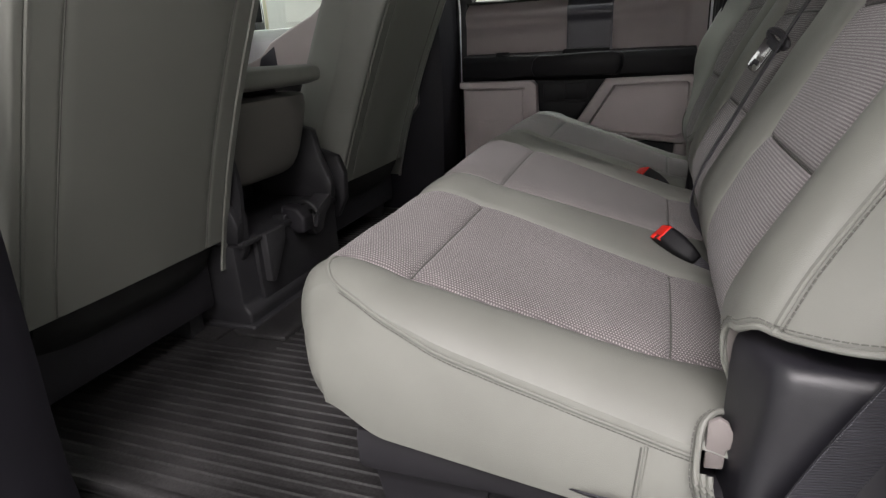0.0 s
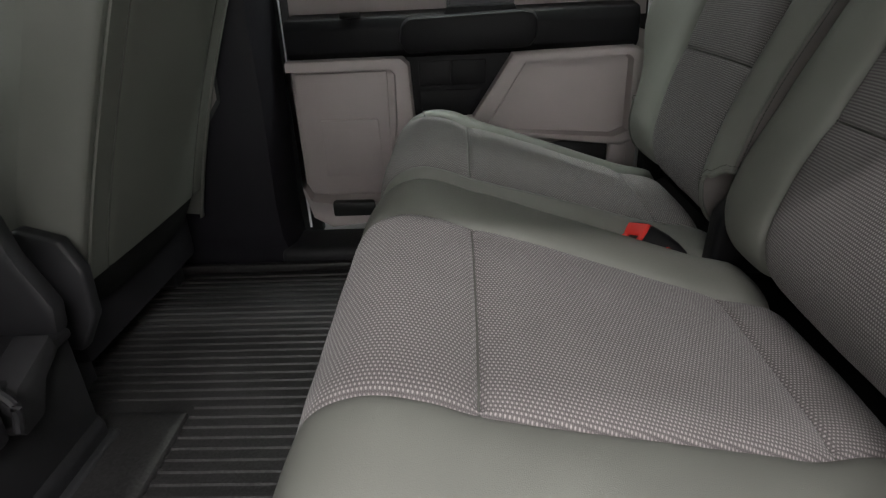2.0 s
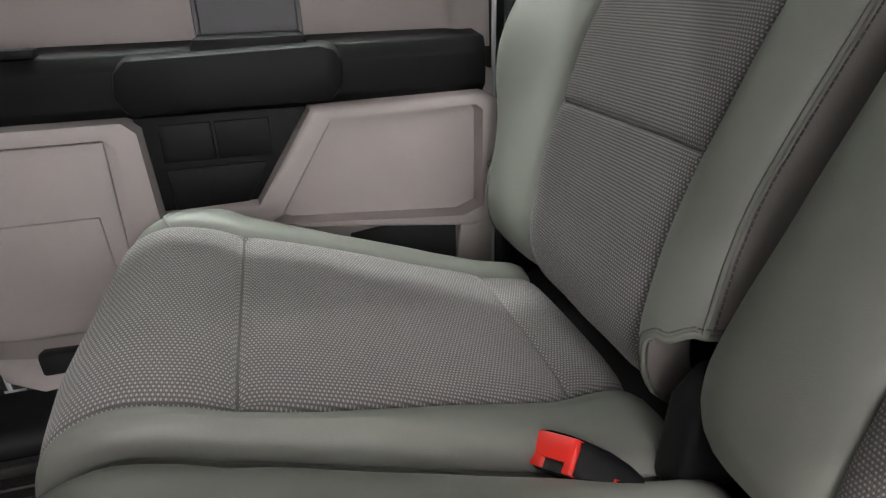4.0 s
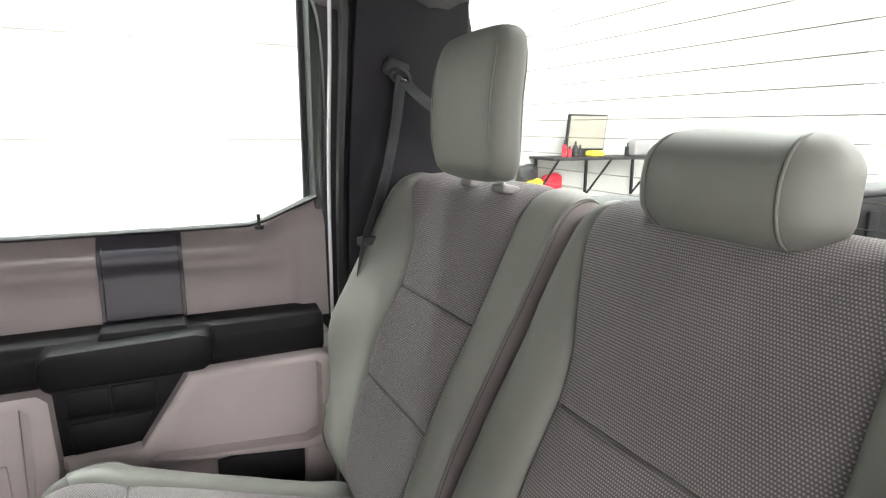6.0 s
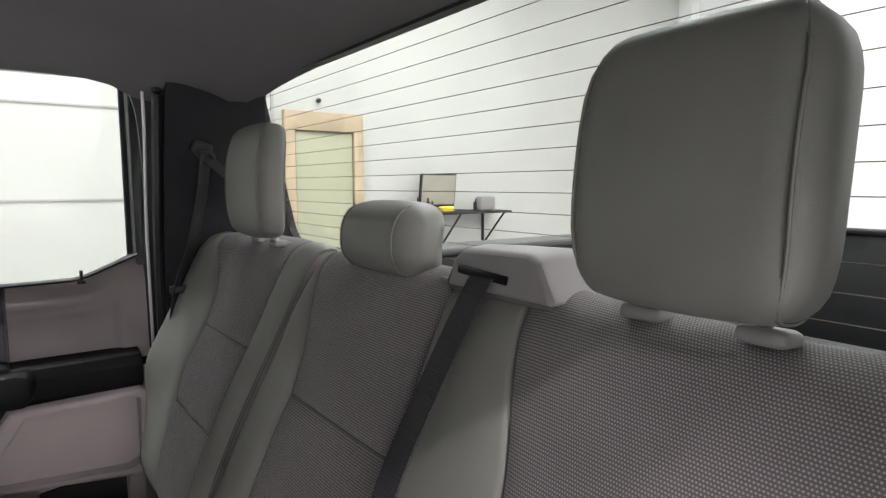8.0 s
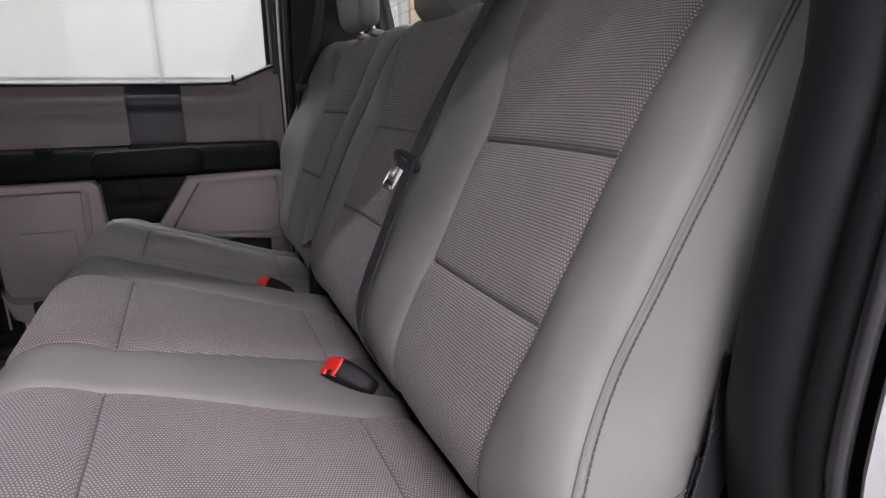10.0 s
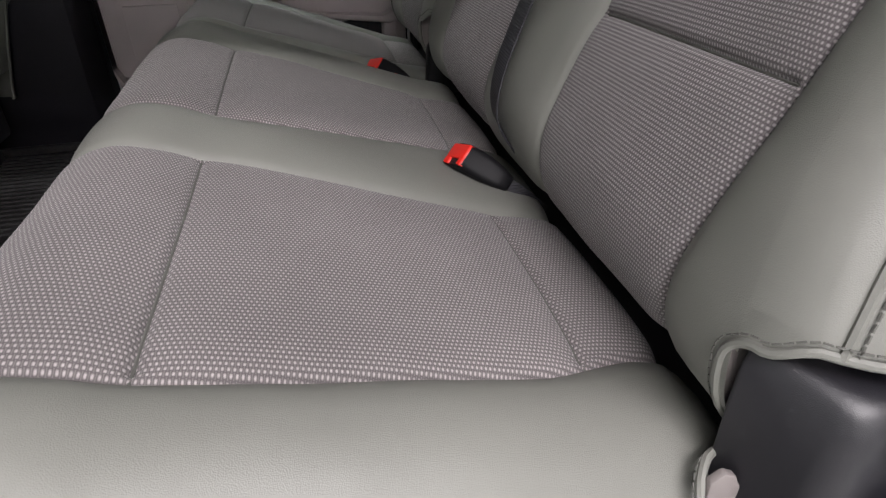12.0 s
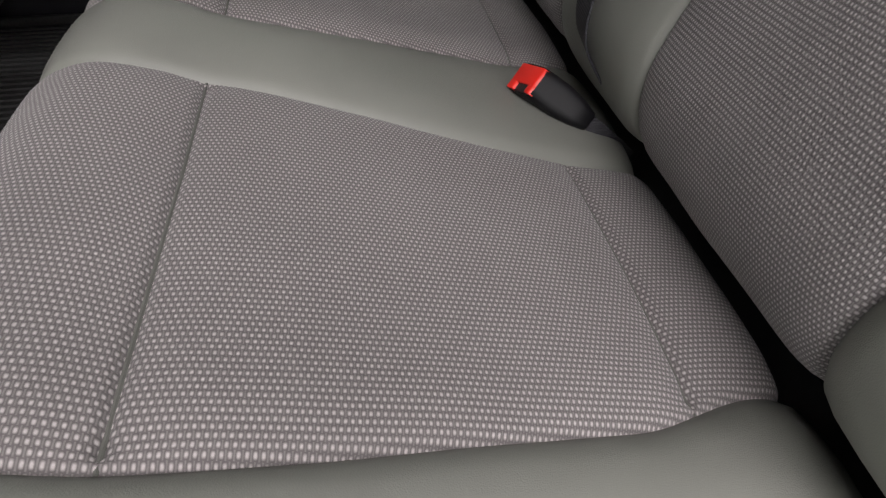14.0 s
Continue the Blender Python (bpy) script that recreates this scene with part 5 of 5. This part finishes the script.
        part("rib", prism([(y - 0.0060, 0.0855), (y - 0.0036, 0.0893), (y + 0.0036, 0.0893), (y + 0.0060, 0.0855)], "x", x0, x1), MAT_RUBBER, mt)
    part("smooth_pad", cushion_block((0.075, 0.26, 0.010), 0.009, 8, 0.004, Matrix.Translation((-0.975, 0.70, 0.088))), MAT_RUBBER, mt, "smooth raised pad before the console")
    part("corner_flap", prism([(-1.25, 0.40), (-1.06, 0.40), (-1.06, 0.47), (-1.25, 0.47)], "z", 0.084, 0.093, 0.003), MAT_RUBBER, mt)


floor_mat()


# ---- front seats, console ----
def front_seat(y0, y1, label):
    yc, w = (y0 + y1) / 2, y1 - y0
    st = thing("front_seat", (-1.15, yc, 0.09), label, "car seat", "front seats")

    def sweep(z):
        """Rear face of the seat back at a height."""
        t = clamp((z - 0.24) / 0.72)
        return -1.045 + 0.27 * t ** 1.25

    # rear cover: middle panel and two wrapped edges
    def back_y(u, z):
        t = clamp((z - 0.24) / 0.72)
        half = w / 2 * (1 - 0.08 * t ** 2 - 0.03 * math.sin(math.pi * clamp(t / 0.9)) ** 2 * (1 if t < 0.9 else 0) - 0.06 * clamp(0.12 - t) * 2)
        return yc + u * half

    def bend(u):
        a = abs(u)
        return -0.006 * a ** 2 - 0.09 * clamp((a - 0.91) / 0.09) ** 2.4

    def face(us, name, material, parent, lab=""):
        bm = bmesh.new()
        rows = []
        foot = 0.240 if abs(us[0]) > 0.7 else 0.315
        for z in np.linspace(foot, 0.98, 46):
            top = 0.13 * soft_step(0.90, 0.98, z)
            rows.append([bm.verts.new((sweep(z) + bend(u) - top - 0.0045 * math.exp(-((abs(u) - 0.85) / 0.012) ** 2) - 0.003 * math.exp(-((abs(u) - 0.65) / 0.012) ** 2), back_y(u, z), z)) for u in us])
        for a, b in zip(rows, rows[1:]):
            for k in range(len(us) - 1):
                bm.faces.new((a[k], a[k + 1], b[k + 1], b[k]))
        bmesh.ops.recalc_face_normals(bm, faces=bm.faces[:])
        return part(name, bm, material, parent, lab)

    face(list(np.linspace(-0.65, 0.65, 30)), "back_panel", VINYL_BACK, st)
    for s in (-1, 1):
        face([s * v for v in np.linspace(0.65, 0.85, 14)], "back_edge", VINYL_BACK, st)
        # paler vinyl than the panel: light from the near side put into the colour
        face([s * v for v in np.linspace(0.85, 1.0, 22)], "back_bolster", VINYL, st)
        # seams
        for u in (0.65, 0.85):
            part("seam", tube([(sweep(z) + bend(u) - 0.13 * soft_step(0.90, 0.98, z) - (0.0005 if u > 0.7 else 0.0022), back_y(s * u, z), z) for z in np.linspace(0.243 if u > 0.7 else 0.315, 0.975, 40)], 0.0034 if u > 0.7 else 0.0018, 6), VINYL_BACK if u > 0.7 else THREAD, st)
    # padded core behind the cover
    bm = bmesh.new()
    rows = []
    for z in np.linspace(0.25, 0.985, 30):
        top = 0.13 * soft_step(0.90, 0.985, z)
        half = (back_y(1, z) - yc) - 0.003
        x1 = sweep(z) - 0.088 - top
        rows.append([bm.verts.new(c) for c in ((x1, yc - half, z), (x1 - 0.10, yc - half + 0.01, z), (x1 - 0.14, yc - half + 0.05, z), (x1 - 0.10, yc - half + 0.12, z), (x1 - 0.10, yc + half - 0.12, z), (x1 - 0.14, yc + half - 0.05, z), (x1 - 0.10, yc + half - 0.01, z), (x1, yc + half, z))])
    for a, b in zip(rows, rows[1:]):
        for k in range(8):
            bm.faces.new((a[k], a[(k + 1) % 8], b[(k + 1) % 8], b[k]))
    bm.faces.new(rows[0])
    bm.faces.new(rows[-1])
    bmesh.ops.recalc_face_normals(bm, faces=bm.faces[:])
    part("front_cover", bm, VINYL, st, "grey vinyl side bolsters", sharp=60)
    # dark skirt closing the bottom
    bm = bmesh.new()
    rows = []
    for z, dx in ((0.325, 0.010), (0.29, 0.004), (0.245, -0.02), (0.20, -0.09)):
        rows.append([bm.verts.new((sweep(0.26) + dx - 0.03 * abs(u) ** 4, yc + u * w / 2 * 0.93, z + 0.02 * abs(u) ** 3)) for u in np.linspace(-0.82, 0.82, 20)])
    for a, b in zip(rows, rows[1:]):
        for k in range(19):
            bm.faces.new((a[k], a[k + 1], b[k + 1], b[k]))
    bmesh.ops.solidify(bm, geom=bm.faces[:], thickness=0.006)
    part("skirt", bm, CARPET, st, "black carpet skirt")
    part("seat_cushion", cushion_block((0.25, w / 2 * 0.98, 0.08), 0.06, 8, 0.012, Matrix.Translation((-1.38, yc, 0.36)) @ Matrix.Rotation(radians(-6), 4, "Y")), VINYL, st)
    part("seat_frame", box(-1.60, -1.08, yc - w * 0.42, yc + w * 0.42, 0.15, 0.28, 0.015), BLACK_SOFT, st)
    for s in (-1, 1):
        part("rail", box(-1.62, -1.12, yc + s * w * 0.36 - 0.022, yc + s * w * 0.36 + 0.022, 0.075, 0.15, 0.006), BLACK, st)
        if (s > 0) == (yc < 0.7):
            part("recliner_cover", prism([(-1.14, 0.23), (-1.04, 0.22), (-1.005, 0.28), (-1.00, 0.36), (-1.02, 0.41), (-1.08, 0.43), (-1.16, 0.40)], "y", yc + s * (w / 2 - 0.012), yc + s * (w / 2 + 0.014), 0.006, 3), BLACK, st, "black recliner cover")
    return st


front_seat(-0.050, 0.492, "grey vinyl driver seat seen from behind")
front_seat(0.972, 1.507, "grey vinyl passenger seat seen from behind")


def console():
    c = thing("centre_console", (-1.15, 0.68, 0.09), "black plastic rear end of a centre console with bins", "console")
    part("base", prism([(-1.45, 0.085), (-1.005, 0.085), (-1.0, 0.13), (-1.018, 0.15), (-1.02, 0.295), (-1.45, 0.295)], "y", 0.462, 0.905, 0.008), BLACK, c)
    part("foot_flange", box(-1.30, -0.988, 0.452, 0.914, 0.082, 0.106, 0.008, 3), BLACK, c)
    part("rear_panel", box(-1.03, -1.008, 0.53, 0.90, 0.135, 0.292, 0.006), BLACK, c)
    part("shelf", box(-1.30, -1.0, 0.47, 0.90, 0.288, 0.304, 0.006), BLACK, c)
    part("bin_back", box(-1.32, -1.27, 0.48, 0.90, 0.30, 0.56, 0.01), RUBBER, c)
    for y0, y1 in ((0.462, 0.492), (0.878, 0.908)):
        part("side_wall", prism([(-1.30, 0.30), (-1.005, 0.30), (-0.998, 0.345), (-1.03, 0.42), (-1.045, 0.50), (-1.30, 0.55)], "y", y0, y1, 0.008), BLACK, c)
    # folded cup tray with two wings and a catch
    part("cup_wing", prism([(0.545, 0.302), (0.624, 0.302), (0.622, 0.268), (0.562, 0.178), (0.545, 0.182)], "x", -1.035, -0.990, 0.004), WING, c, "charcoal wing of a folded cup holder")
    part("cup_wing", prism([(0.735, 0.262), (0.765, 0.300), (0.80, 0.312), (0.842, 0.328), (0.848, 0.300), (0.812, 0.280), (0.79, 0.240), (0.752, 0.236)], "x", -1.035, -0.985, 0.004), WING, c, "charcoal wing of a folded cup holder")
    part("catch", prism([(-1.03, 0.335), (-0.985, 0.330), (-0.962, 0.305), (-0.965, 0.268), (-0.985, 0.262), (-1.03, 0.285)], "y", 0.668, 0.712, 0.007, 3), BLACK_SOFT, c, "charcoal catch")
    part("catch_ring", tube(spline([(-1.02, 0.722, 0.318), (-0.985, 0.722, 0.335), (-0.958, 0.724, 0.31), (-0.965, 0.724, 0.27)], 5), 0.006, 8), BLACK, c)
    part("catch_bracket", box(-1.05, -1.01, 0.655, 0.735, 0.298, 0.315, 0.006), BLACK, c)
    part("socket", tube([(-1.262, 0.80, 0.40), (-1.235, 0.80, 0.40)], 0.016, 14), BLACK_SOFT, c)
    r = thing("centre_seat_back", (-1.1, 0.67, 0.4), "folded grey vinyl centre seat back used as armrest", "armrest")
    bm = bmesh.new()
    rows = []
    for x, z, sc in ((-1.06, 0.405, 0.70), (-1.052, 0.410, 0.80), (-1.045, 0.420, 0.88), (-1.038, 0.436, 0.945), (-1.030, 0.46, 0.985), (-1.012, 0.52, 1.0), (-0.998, 0.575, 1.0), (-0.998, 0.600, 0.97), (-1.015, 0.606, 0.95)):
        us = np.linspace(-1, 1, 24)
        rows.append([bm.verts.new((x - 0.05 * abs(u) ** 6, 0.668 + u * 0.182 * sc, z)) for u in us] + [bm.verts.new((x - 0.075, 0.668 + u * 0.178 * sc, z)) for u in us[::-1]])
    for a, b in zip(rows, rows[1:]):
        for k in range(48):
            bm.faces.new((a[k], a[(k + 1) % 48], b[(k + 1) % 48], b[k]))
    bm.faces.new(rows[0])
    bm.faces.new(rows[-1])
    bmesh.ops.recalc_face_normals(bm, faces=bm.faces[:])
    part("rear_panel", bm, REST_TAUPE, r)
    part("arm_pad", cushion_block((0.215, 0.190, 0.024), 0.021, 10, 0.005, Matrix.Translation((-1.19, 0.668, 0.642)) @ Matrix.Rotation(radians(-2), 4, "Y")), VINYL, r)
    part("body", box(-1.38, -1.08, 0.53, 0.81, 0.44, 0.62, 0.02), BLACK_SOFT, r)
    for y in (0.484,):
        part("hinge_arm", ribbon(spline([(-1.03, y, 0.30), (-1.012, y, 0.37), (-1.008, y, 0.44), (-1.02, y, 0.50), (-1.05, y, 0.56)], 5), Vector((1, 0, 0.2)), 0.034, 0.012), BLACK, r)


console()
# tops of two tall things behind the console: dark dash shelf
dash = thing("dashboard", (-1.85, 0.76, 0.5), "grey and black dashboard ahead of the front seats", "dashboard")
part("top", cushion_block((0.13, 0.78, 0.09), 0.05, 8, 0.01, Matrix.Translation((-1.87, 0.76, 0.70))), BLACK_SOFT, dash)
part("lower", box(-1.98, -1.72, 0.0, 1.52, 0.25, 0.64, 0.05, 3), TRIM_GREY, dash)


def front_door():
    d = thing("door_2", (-1.4, 1.66, 0.12), "closed front door with grey lining and a slate inlay", "door", kind="structure")
    part("lower_lining", box(-1.98, -0.99, 1.62, 1.70, 0.15, 0.64, 0.012), TRIM_GREY, d)
    part("outer_skin", box(-2.0, -0.87, 1.71, 1.745, 0.0, 0.80, 0.01), PAINT, d, "white painted outer skin")
    up = [(-1.98, 0.60), (-0.99, 0.60), (-0.99, 0.90), (-1.36, 0.90), (-1.42, 0.872), (-1.46, 0.842), (-1.56, 0.80), (-1.67, 0.748), (-1.73, 0.692), (-1.80, 0.665), (-1.98, 0.655)]
    part("upper_lining", prism(up, "y", 1.70, 1.645, 0.012, 3), TRIM_GREY, d)
    part("inlay_strip", prism([(-1.76, 0.60), (-1.645, 0.60), (-1.655, 0.73), (-1.725, 0.685)], "y", 1.66, 1.640, 0.004), TRIM_DARK, d, "dark slate strip")
    part("arm_band", prism([(1.70, 0.54), (1.60, 0.55), (1.585, 0.58), (1.60, 0.64), (1.70, 0.66)], "x", -1.9, -1.0, 0.004), BLACK, d)
    fr = [(-1.02, 1.62, 0.84), (-1.02, 1.60, 1.2), (-1.05, 1.60, 1.34), (-1.55, 1.60, 1.34), (-1.98, 1.66, 0.95), (-1.98, 1.68, 0.76)]
    part("window_frame", tube(spline(fr, 5), 0.018, 8), RUBBER, d, "black window frame")
    bm = bmesh.new()
    loop = [(-1.02, 0.82), (-1.02, 1.33), (-1.55, 1.34), (-1.98, 0.96), (-1.98, 0.74), (-1.6, 0.76)]
    a = [bm.verts.new((x, lerp(1.70, 1.61, (z - 0.8) / 0.54), z)) for x, z in loop]
    b = [bm.verts.new((v.co.x, v.co.y + 0.004, v.co.z)) for v in a]
    bm.faces.new(a)
    bm.faces.new(b[::-1])
    for k in range(len(a)):
        bm.faces.new((a[k], b[k], b[(k + 1) % len(a)], a[(k + 1) % len(a)]))
    bmesh.ops.recalc_face_normals(bm, faces=bm.faces[:])
    pane = part("pane", bm, GLASS, d, "tinted window pane")
    pane.visible_shadow = False
    m = thing("side_mirror", (-1.87, 1.98, 0.8), "black side mirror outside the front door", "side mirror")
    part("housing", cushion_block((0.05, 0.11, 0.14), 0.04, 6, 0.01, Matrix.Translation((-1.925, 1.985, 0.92))), BLACK, m)
    part("glass", box(-1.872, -1.858, 1.893, 2.077, 0.805, 1.03, 0.004), MIRROR, m, "mirror glass")
    part("arm", box(-1.90, -1.86, 1.72, 1.95, 0.80, 0.84, 0.012), BLACK, m)


front_door()


# ---- truck bed behind the window ----
def truck_bed():
    b = thing("truck_bed", (1.4, 0.76, 0.3), "black lined pickup truck bed with white outer skin", "truck bed")
    part("floor", box(0.46, 2.70, -0.02, 1.54, 0.28, 0.31), BED_PLASTIC, b)
    part("front_wall", box(0.46, 0.50, -0.1, 1.62, 0.30, 0.80, 0.01), BED_PLASTIC, b)
    for y0, y1, s in ((-0.16, -0.03, -1), (1.50, 1.63, 1)):
        part("side_wall", box(0.46, 2.76, y0, y1, 0.25, 0.845, 0.012), BED_PLASTIC, b)
        part("rail_cap", box(0.46, 2.78, y0 - (0.0 if s > 0 else 0.03), y1 + (0.03 if s > 0 else 0.0), 0.845, 0.872, 0.010, 3), CAP_PLASTIC, b, "grey rail cap")
        inner = y1 if s < 0 else y0
        for k in range(13):
            x = 0.62 + k * 0.155
            part("liner_rib", box(x, x + 0.055, min(inner, inner - s * 0.014), max(inner, inner - s * 0.014), 0.32, 0.80, 0.006), BED_PLASTIC, b)
        part("outer_skin", box(0.44, 2.78, y1 if s > 0 else y0 - 0.03, (y1 + 0.03) if s > 0 else y0, 0.0, 0.84, 0.006), PAINT, b, "white painted outer skin")
    tg = part("tailgate", box(2.70, 2.77, -0.03, 1.50, 0.28, 0.86, 0.012), BED_PLASTIC, b)
    part("tailgate_cap", box(2.68, 2.785, -0.03, 1.50, 0.86, 0.882, 0.008), BED_PLASTIC, tg)
    latch = part("latch_plate", prism([(1.365, 0.56), (1.365, 0.80), (1.385, 0.825), (1.445, 0.825), (1.46, 0.80), (1.46, 0.60), (1.43, 0.56)], "x", 2.70, 2.668, 0.008), BED_PLASTIC, b, "black latch plate")
    for y, z in ((1.39, 0.62), (1.435, 0.70), (1.39, 0.77)):
        part("bolt", tube([(2.672, y, z), (2.662, y, z)], 0.012, 10), CHROME, latch, "bright bolt")
    part("tie_down", tube([(2.45 + 0.03 * math.cos(a), 1.480, 0.56 + 0.03 * math.sin(a)) for a in (2 * math.pi * k / 16 for k in range(16))], 0.006, 8, True, up=Vector((0, 1, 0))), CHROME, b, "metal tie-down ring")


truck_bed()

# ---- the white bay round the truck ----
Z0, ZC = -0.62, 3.8
solid("ground", box(-7.2, 7.5, -4.9, 5.0, Z0 - 0.1, Z0), FLOOR_CONCRETE, "pale sealed concrete floor of the bay", "floor", "structure")
solid("wall_far", box(-7.2, 7.5, 4.8, 5.0, Z0, ZC), WALL_PANEL, "white painted panel wall", "wall", "structure")
solid("wall_near", box(-7.2, 7.5, -4.9, -4.7, Z0, ZC), WALL_WHITE, "white painted wall", "wall", "structure")
solid("wall_back", box(7.3, 7.5, -4.7, 4.8, Z0, ZC), WALL_WHITE, "white painted wall", "wall", "structure")
solid("wall_ahead", box(-7.2, -7.0, -4.7, 4.8, Z0, ZC), WALL_WHITE, "white painted wall", "wall", "structure")
solid("ceiling_bay", box(-7.2, 7.5, -4.9, 5.0, ZC, ZC + 0.1), WALL_WHITE, "white bay ceiling", "ceiling", "structure")


def tube_light(x, y, lx, ly):
    t = thing("tube_light", (x, y, ZC), "unseen long white tube light fixed to the ceiling", "ceiling light", "bay lights")
    part("housing", box(x - lx / 2, x + lx / 2, y - ly / 2, y + ly / 2, 3.74, ZC - 0.003, 0.01), PAINT, t)
    return t


for row_y, watts in NEAR_ROWS:
    tube_light(0.25, row_y, 3.7, 0.14)
for row_y, watts in FAR_ROWS:
    tube_light(0.4, row_y, 7.1, 0.16)
tube_light(6.3, 0.6, 0.26, 6.1)
# housing drawn over the added front fill lamp
tube_light(-5.2, 0.6, 0.26, 6.1)

# wall panels' joints on the far wall
bm = bmesh.new()
for z in (0.98, 1.63, 2.35):
    box(-7.0, 1.50, 4.786, 4.802, z - 0.006, z + 0.006, into=bm)
for x in (-2.9, -0.46, 1.48):
    box(x - 0.012, x + 0.012, 4.784, 4.802, Z0, 3.4, into=bm)
solid("trim_far", bm, WALL_JOINT, "thin grey joints of the wall panels", "wall joint", "structure")
solid("column", box(7.12, 7.3, 4.6, 4.8, Z0, ZC, 0.01), WALL_WHITE, "pale grey column in the corner", "column", "structure")


def room_door():
    d = thing("door_3", (1.95, 4.8, Z0), "tan door in a raw pine frame", "door", kind="structure")
    part("door_leaf", box(1.66, 2.19, 4.765, 4.795, Z0 + 0.01, 1.53, 0.004), DOOR_TAN, d)
    for x0, x1 in ((1.56, 1.65), (2.20, 2.29)):
        part("frame_post", box(x0, x1, 4.74, 4.798, Z0, 1.70, 0.004), WOOD, d, "raw pine post")
    part("frame_head", box(1.565, 2.285, 4.735, 4.797, 1.54, 1.70, 0.004), WOOD, d, "raw pine head")
    h = part("door_handle", tube([(2.15, 4.765, 0.55), (2.15, 4.72, 0.55), (2.08, 4.72, 0.55)], 0.009, 8), CHROME, d)


room_door()


def work_shelf():
    s = thing("wall_shelf", (3.15, 4.7, 0.8), "grey wall shelf on thin brackets", "shelf")
    part("board", box(2.55, 3.80, 4.42, 4.795, 0.80, 0.825, 0.004), BLACK_SOFT, s)
    for x in (2.62, 3.17, 3.72):
        part("bracket", tube([(x, 4.79, 0.45), (x, 4.45, 0.80)], 0.010, 6), BLACK_SOFT, s)
        part("bracket_post", box(x - 0.01, x + 0.01, 4.775, 4.798, 0.42, 0.80), BLACK_SOFT, s)
    m = thing("monitor", (3.17, 4.6, 0.825), "open screen showing a pale yellow page, on a shelf", "monitor")
    part("frame", prism([(2.795, 0.875), (2.822, 1.185), (3.235, 1.185), (3.205, 0.875)], "y", 4.60, 4.63, 0.006), BLACK_SOFT, m)
    part("screen", prism([(2.812, 0.893), (2.837, 1.170), (3.220, 1.170), (3.192, 0.893)], "y", 4.601, 4.594), SCREEN_PAPER, m, "pale yellow screen page")
    part("stand", box(2.88, 3.13, 4.55, 4.68, 0.825, 0.875, 0.01), BLACK_SOFT, m)
    for k, (x, h, r, mat) in enumerate(((2.86, 0.13, 0.022, BLACK), (2.91, 0.10, 0.02, BLACK), (2.80, 0.09, 0.02, RED_CLOTH), (2.745, 0.14, 0.02, RED_CLOTH), (3.44, 0.12, 0.03, BLACK_SOFT))):
        b = thing("bottle", (x, 4.55, 0.825), ("small red bottle" if mat is RED_CLOTH else "small black bottle") + " standing on the wall shelf", "bottle", "shelf bottles")
        part("body", tube([(x, 4.55, 0.826), (x, 4.55, 0.825 + h * 0.65), (x, 4.55, 0.825 + h * 0.72)], r, 10), mat, b)
        part("neck", tube([(x, 4.55, 0.825 + h * 0.72), (x, 4.55, 0.825 + h)], r * 0.45, 8), BLACK, b)
    for x, mat, lab in ((3.03, YELLOW, "yellow folded cloth on the wall shelf"), (3.52, GUIDE_GREY, "pale plastic tub on the wall shelf")):
        c = thing("cloth" if mat is YELLOW else "tub", (x, 4.5, 0.825), lab, "cloth" if mat is YELLOW else "tub")
        part("body", cushion_block((0.07 if mat is YELLOW else 0.09, 0.05, 0.025 if mat is YELLOW else 0.07), 0.02, 4, 0.004, Matrix.Translation((x, 4.5, 0.85 if mat is YELLOW else 0.897))), mat, c)
    for x, y, z, r, mat, lab in ((2.50, 4.70, 0.66, 0.09, BLACK, "black cap hanging on the wall"), (2.545, 4.66, 0.54, 0.085, YELLOW, "yellow cloth hanging on the wall"), (2.73, 4.66, 0.58, 0.09, RED_CLOTH, "red cloth hanging on the wall"), (2.70, 4.62, 0.40, 0.14, BLUE_CLOTH, "pale blue cloth bundle on a hook")):
        c = thing("hanging_cloth", (x, y, z), lab, "cloth", "hanging cloths")
        part("cloth", cushion_block((r, 0.05, r * 0.9), 0.04, 8, 0.01, Matrix.Translation((x, y + 0.045, z)), lambda q: q + 0.02 * noise.noise_vector(q * 14)), mat, c)


work_shelf()
wb = thing("whiteboard", (7.28, 3.7, 1.1), "white board in a thin grey frame on the wall", "whiteboard")
part("board", box(7.27, 7.298, 3.26, 4.14, 0.84, 1.31, 0.004), PAINT, wb)
for y0, y1, z0, z1 in ((3.24, 4.16, 1.30, 1.325), (3.24, 4.16, 0.825, 0.85), (3.24, 3.265, 0.85, 1.30), (4.135, 4.16, 0.85, 1.30)):
    part("frame", box(7.258, 7.275, y0, y1, z0, z1), WALL_JOINT, wb)
wk = thing("wall_hook", (1.886, 4.79, 1.80), "small dark round hook on the white wall", "wall hook")
part("knob", tube([(1.886, 4.80, 1.80), (1.886, 4.765, 1.80)], 0.018, 12), BLACK, wk)
